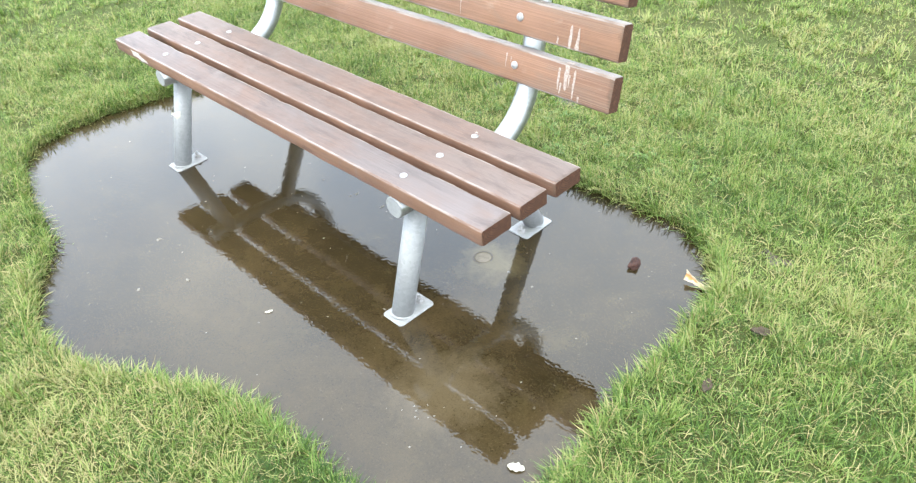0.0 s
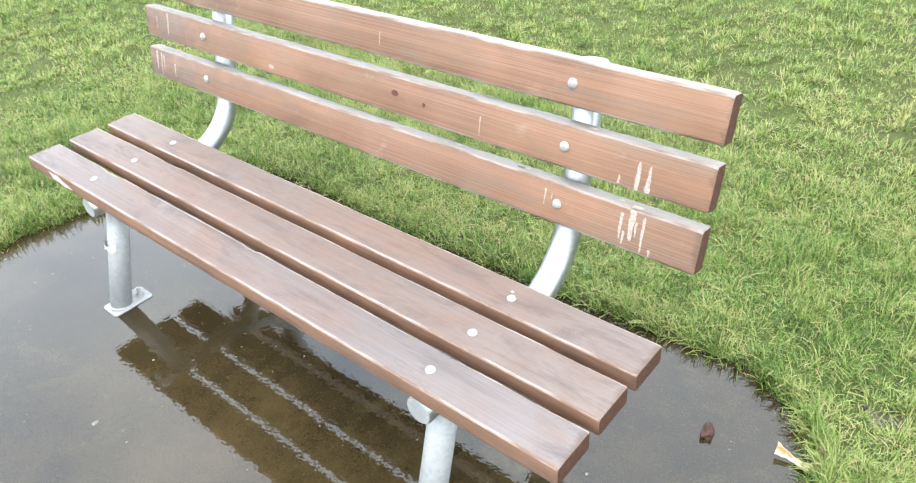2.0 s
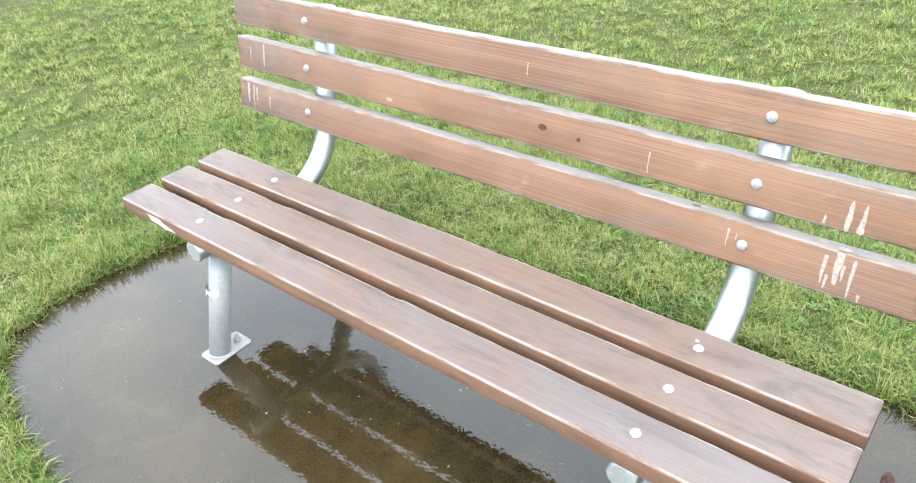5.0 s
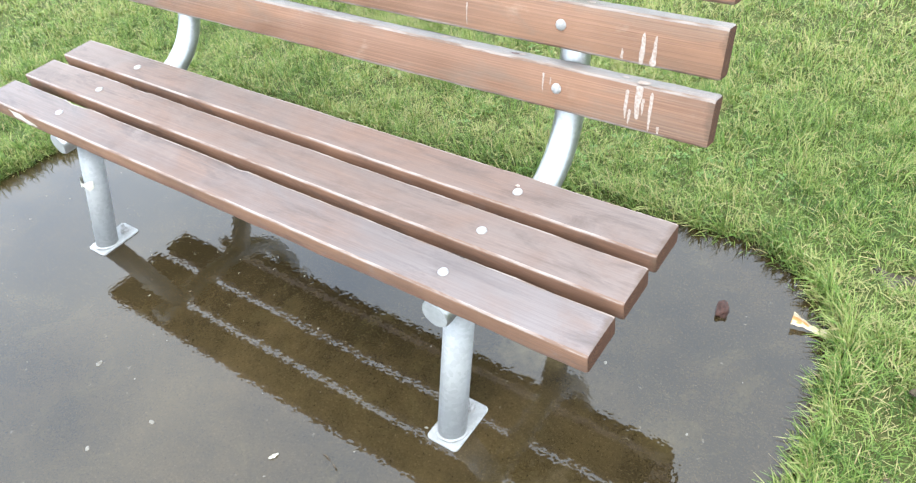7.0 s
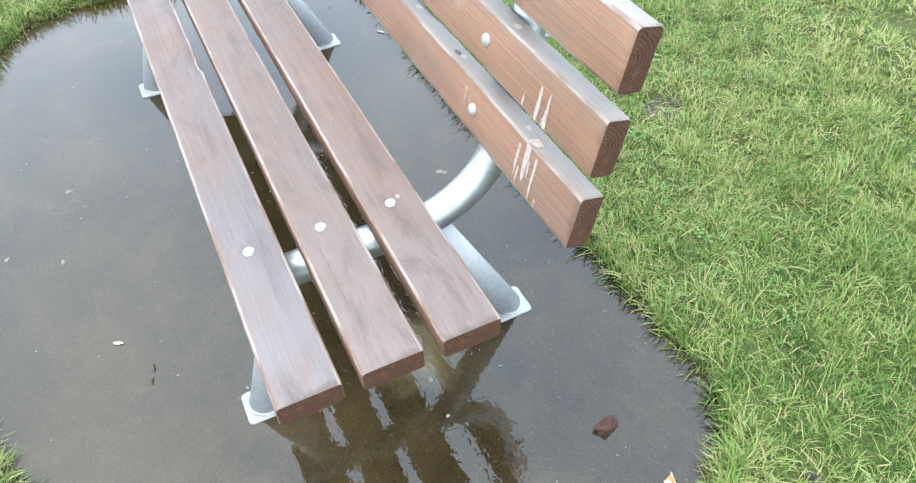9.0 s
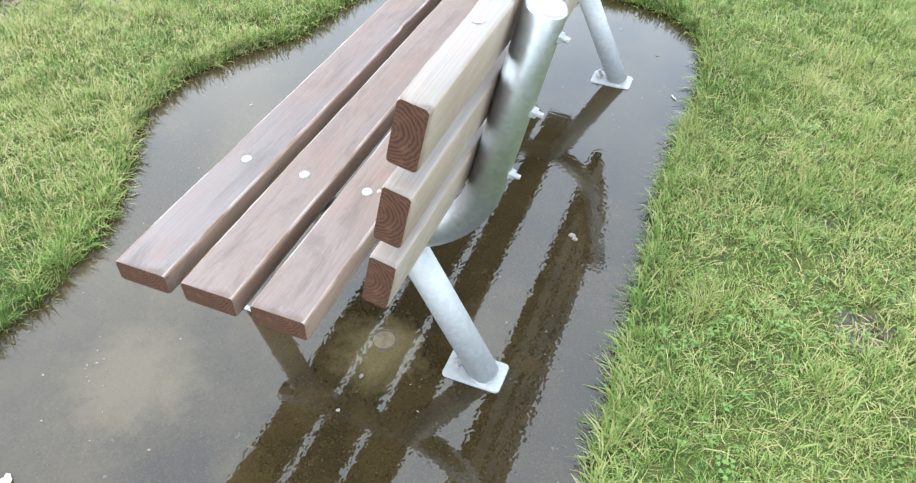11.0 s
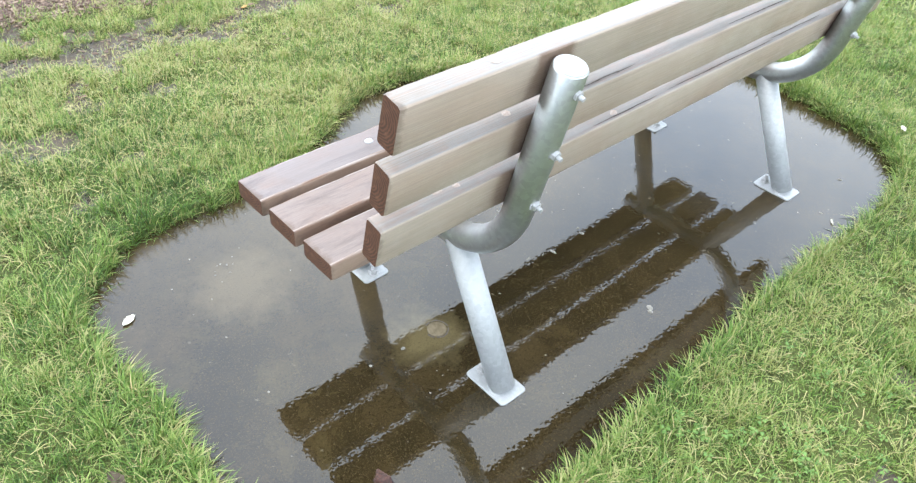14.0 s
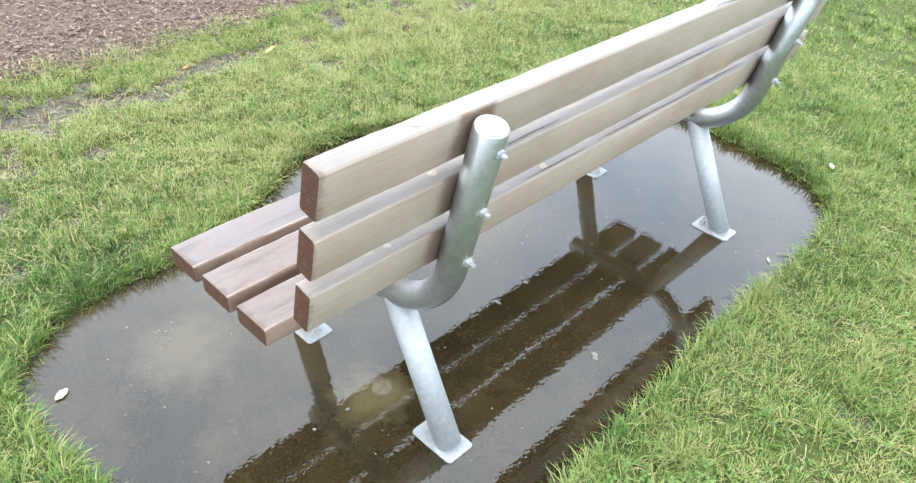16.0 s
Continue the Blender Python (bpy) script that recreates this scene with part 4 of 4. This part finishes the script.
# ---------- wear on the bench ----------
def streak(parent, x, y0, y1, w, seed, z=0.0008, name="dropping_streak"):
    """A dried run on a slat's face, wider at its head, with a ragged edge."""
    bm = bmesh.new()
    n = 18
    rows = []
    for i in range(n + 1):
        u = i / n
        half = w * (0.35 + 0.65 * (1 - u) ** 0.7) * (0.85 + 0.4 * noise.noise((u * 4 + seed, seed, 0))) * (0.25 if i in (0, n) else 1) / 2
        c = x + 0.0015 * noise.noise((u * 2.5, seed, 5))
        y = y0 + (y1 - y0) * u
        rows.append((bm.verts.new((c - half, y, z)), bm.verts.new((c, y, z + 0.0008)), bm.verts.new((c + half, y, z))))
    for a, b in zip(rows, rows[1:]):
        bm.faces.new((a[0], b[0], b[1], a[1]))
        bm.faces.new((a[1], b[1], b[2], a[2]))
    return part(name, bm, DROPPING, parent, "chalky white dropping streak")


low, mid_slat, top_slat = BACK_SLATS
RUNS = ((low, 0.754, 0.030, -0.026, 0.010, 1), (low, 0.762, -0.006, -0.034, 0.008, 17), (low, 0.776, 0.042, -0.022, 0.017, 2), (low, 0.786, 0.020, -0.012, 0.007, 18), (low, 0.801, 0.034, -0.040, 0.009, 3), (low, 0.820, -0.026, -0.040, 0.007, 4),
        (low, 0.580, 0.026, -0.010, 0.005, 5), (low, 0.596, 0.020, 0.004, 0.004, 19), (mid_slat, 0.772, -0.042, 0.014, 0.013, 6), (mid_slat, 0.794, -0.042, 0.012, 0.012, 7), (mid_slat, 0.735, -0.038, -0.020, 0.007, 8), (mid_slat, 0.40, 0.010, -0.034, 0.004, 9),
        (low, -0.872, 0.036, -0.022, 0.014, 10), (low, -0.848, 0.034, -0.036, 0.008, 11), (low, -0.835, 0.028, -0.012, 0.010, 12), (low, -0.775, 0.012, -0.028, 0.007, 13),
        (mid_slat, -0.792, 0.038, -0.026, 0.010, 14), (mid_slat, -0.852, 0.020, -0.014, 0.006, 15), (mid_slat, -0.30, -0.020, -0.030, 0.03, 16), (top_slat, 0.10, 0.01, -0.02, 0.004, 20))
for ob, x, y0, y1, w, k in RUNS:
    streak(ob, x, y0, y1, w, k * 1.7)


def splash(parent, x, y, r, seed, m=None, label="chalky white dropping blot"):
    bm = bmesh.new()
    n = 22
    ring = [bm.verts.new((r * (1 + 0.5 * noise.noise((math.cos(2 * math.pi * k / n) * 2 + seed, math.sin(2 * math.pi * k / n) * 2, 1))) * math.cos(2 * math.pi * k / n),
                          0.7 * r * (1 + 0.5 * noise.noise((math.cos(2 * math.pi * k / n) * 2 + seed, math.sin(2 * math.pi * k / n) * 2, 1))) * math.sin(2 * math.pi * k / n), 0)) for k in range(n)]
    c = bm.verts.new((0, 0, 0.0012))
    for k in range(n):
        bm.faces.new((ring[k], ring[(k + 1) % n], c))
    ob = part("dropping_blot", bm, DROPPING, parent, label)
    ob.matrix_basis = m or pose(x, y, 0.0008)
    return ob


edge = 0.0453
for ob, x, z, r, k in ((low, 0.779, -0.008, 0.012, 1), (low, 0.74, -0.018, 0.007, 2), (top_slat, 0.72, -0.016, 0.011, 3), (mid_slat, 0.66, -0.015, 0.009, 4), (low, 0.52, -0.02, 0.008, 5), (low, 0.33, -0.022, 0.010, 6)):
    splash(ob, 0, 0, r, k * 2.3, pose(x, edge, z, -90, 0, 0))
splash(SEAT_SLATS[2], 0.600, 0.014, 0.005, 4.4)
# pale scar along the front arris
scar = bmesh.new()
rim = [(0.058 * math.cos(q) * (1 + 0.25 * math.sin(3 * q + 1)), 0.011 * math.sin(q) * (1 + 0.3 * math.sin(5 * q))) for q in (2 * math.pi * k / 26 for k in range(26))]
ring = [scar.verts.new((u, 0.0, v)) for u, v in rim]
crown = scar.verts.new((0.01, -0.0022, 0.0))
for k in range(26):
    scar.faces.new((ring[k], ring[(k + 1) % 26], crown))
bmesh.ops.recalc_face_normals(scar, faces=scar.faces)
torn = part("worn_scar", scar, RAW_WOOD, SEAT_SLATS[0], "pale splintered scar")
torn.matrix_basis = pose(-0.735, -0.0486, -0.022, 0, 8, 0)

# a torn white label round the far front leg
lab = bmesh.new()
for k in range(7):
    a = radians(-70 + 22 * k)
    lab.verts.new((0.0306 * math.sin(a), -0.0306 * math.cos(a), 0.010 + 0.006 * math.sin(k * 1.4)))
    lab.verts.new((0.0306 * math.sin(a), -0.0306 * math.cos(a), -0.008 + 0.007 * math.cos(k * 1.9)))
lab.verts.ensure_lookup_table()
for k in range(6):
    lab.faces.new([lab.verts[2 * k + j] for j in (0, 1, 3, 2)])
tag = part("torn_label", lab, PALE_LEAF, FRONT_LEG, "torn white scrap of label")
tag.matrix_basis = pose(-A, -0.128, 0.19, -16, 0, 0)


def knot(parent, x, y, rx, ry, m=None):
    """A dark knot, a shallow oval lens in the plank's face."""
    bm = bmesh.new()
    n = 16
    ring = [bm.verts.new((rx * math.cos(2 * math.pi * k / n) * (1 + 0.2 * math.sin(3 * k)), ry * math.sin(2 * math.pi * k / n), 0)) for k in range(n)]
    c = bm.verts.new((0, 0, 0.0005))
    for k in range(n):
        bm.faces.new((ring[k], ring[(k + 1) % n], c))
    ob = part("knot", bm, KNOT, parent, "dark red-brown knot")
    ob.matrix_basis = m or pose(x, y, 0.0006)
    return ob


knot(mid_slat, 0.15, 0.004, 0.011, 0.007)
knot(mid_slat, 0.24, -0.004, 0.005, 0.005)
knot(low, 0.506, 0, 0.011, 0.005, pose(0.506, 0.0452, -0.016, -90, 0, 0))


def crack(parent, x, length, z, seed):
    """A weather check, a dark ragged split along a slat's upper edge."""
    bm = bmesh.new()
    n = 40
    rows = []
    for i in range(n + 1):
        u = i / n
        half = 0.0016 * math.sin(math.pi * u) ** 0.5 * (0.6 + 1.1 * abs(noise.noise((u * 14 + seed, seed, 0)))) + 0.0002
        c = z + 0.004 * noise.noise((u * 3, seed, 2))
        rows.append([bm.verts.new((x + (u - 0.5) * length, 0.0460 + d, c + q * half)) for q, d in ((-1, 0.0), (0, 0.0004), (1, 0.0))])
    for a, b in zip(rows, rows[1:]):
        for j in (0, 1):
            bm.faces.new((a[j], b[j], b[j + 1], a[j + 1]))
    bmesh.ops.recalc_face_normals(bm, faces=bm.faces)
    return part("crack", bm, CRACK, parent, "dark weathered split")


for ob, x, length, z, seed in ((low, -0.05, 0.42, -0.030, 1.0), (low, -0.38, 0.24, -0.026, 2.0), (low, 0.30, 0.20, -0.031, 3.0), (mid_slat, -0.12, 0.30, -0.030, 4.0), (mid_slat, 0.42, 0.16, -0.028, 5.0), (top_slat, -0.25, 0.22, -0.033, 6.0)):
    crack(ob, x, length, z, seed)
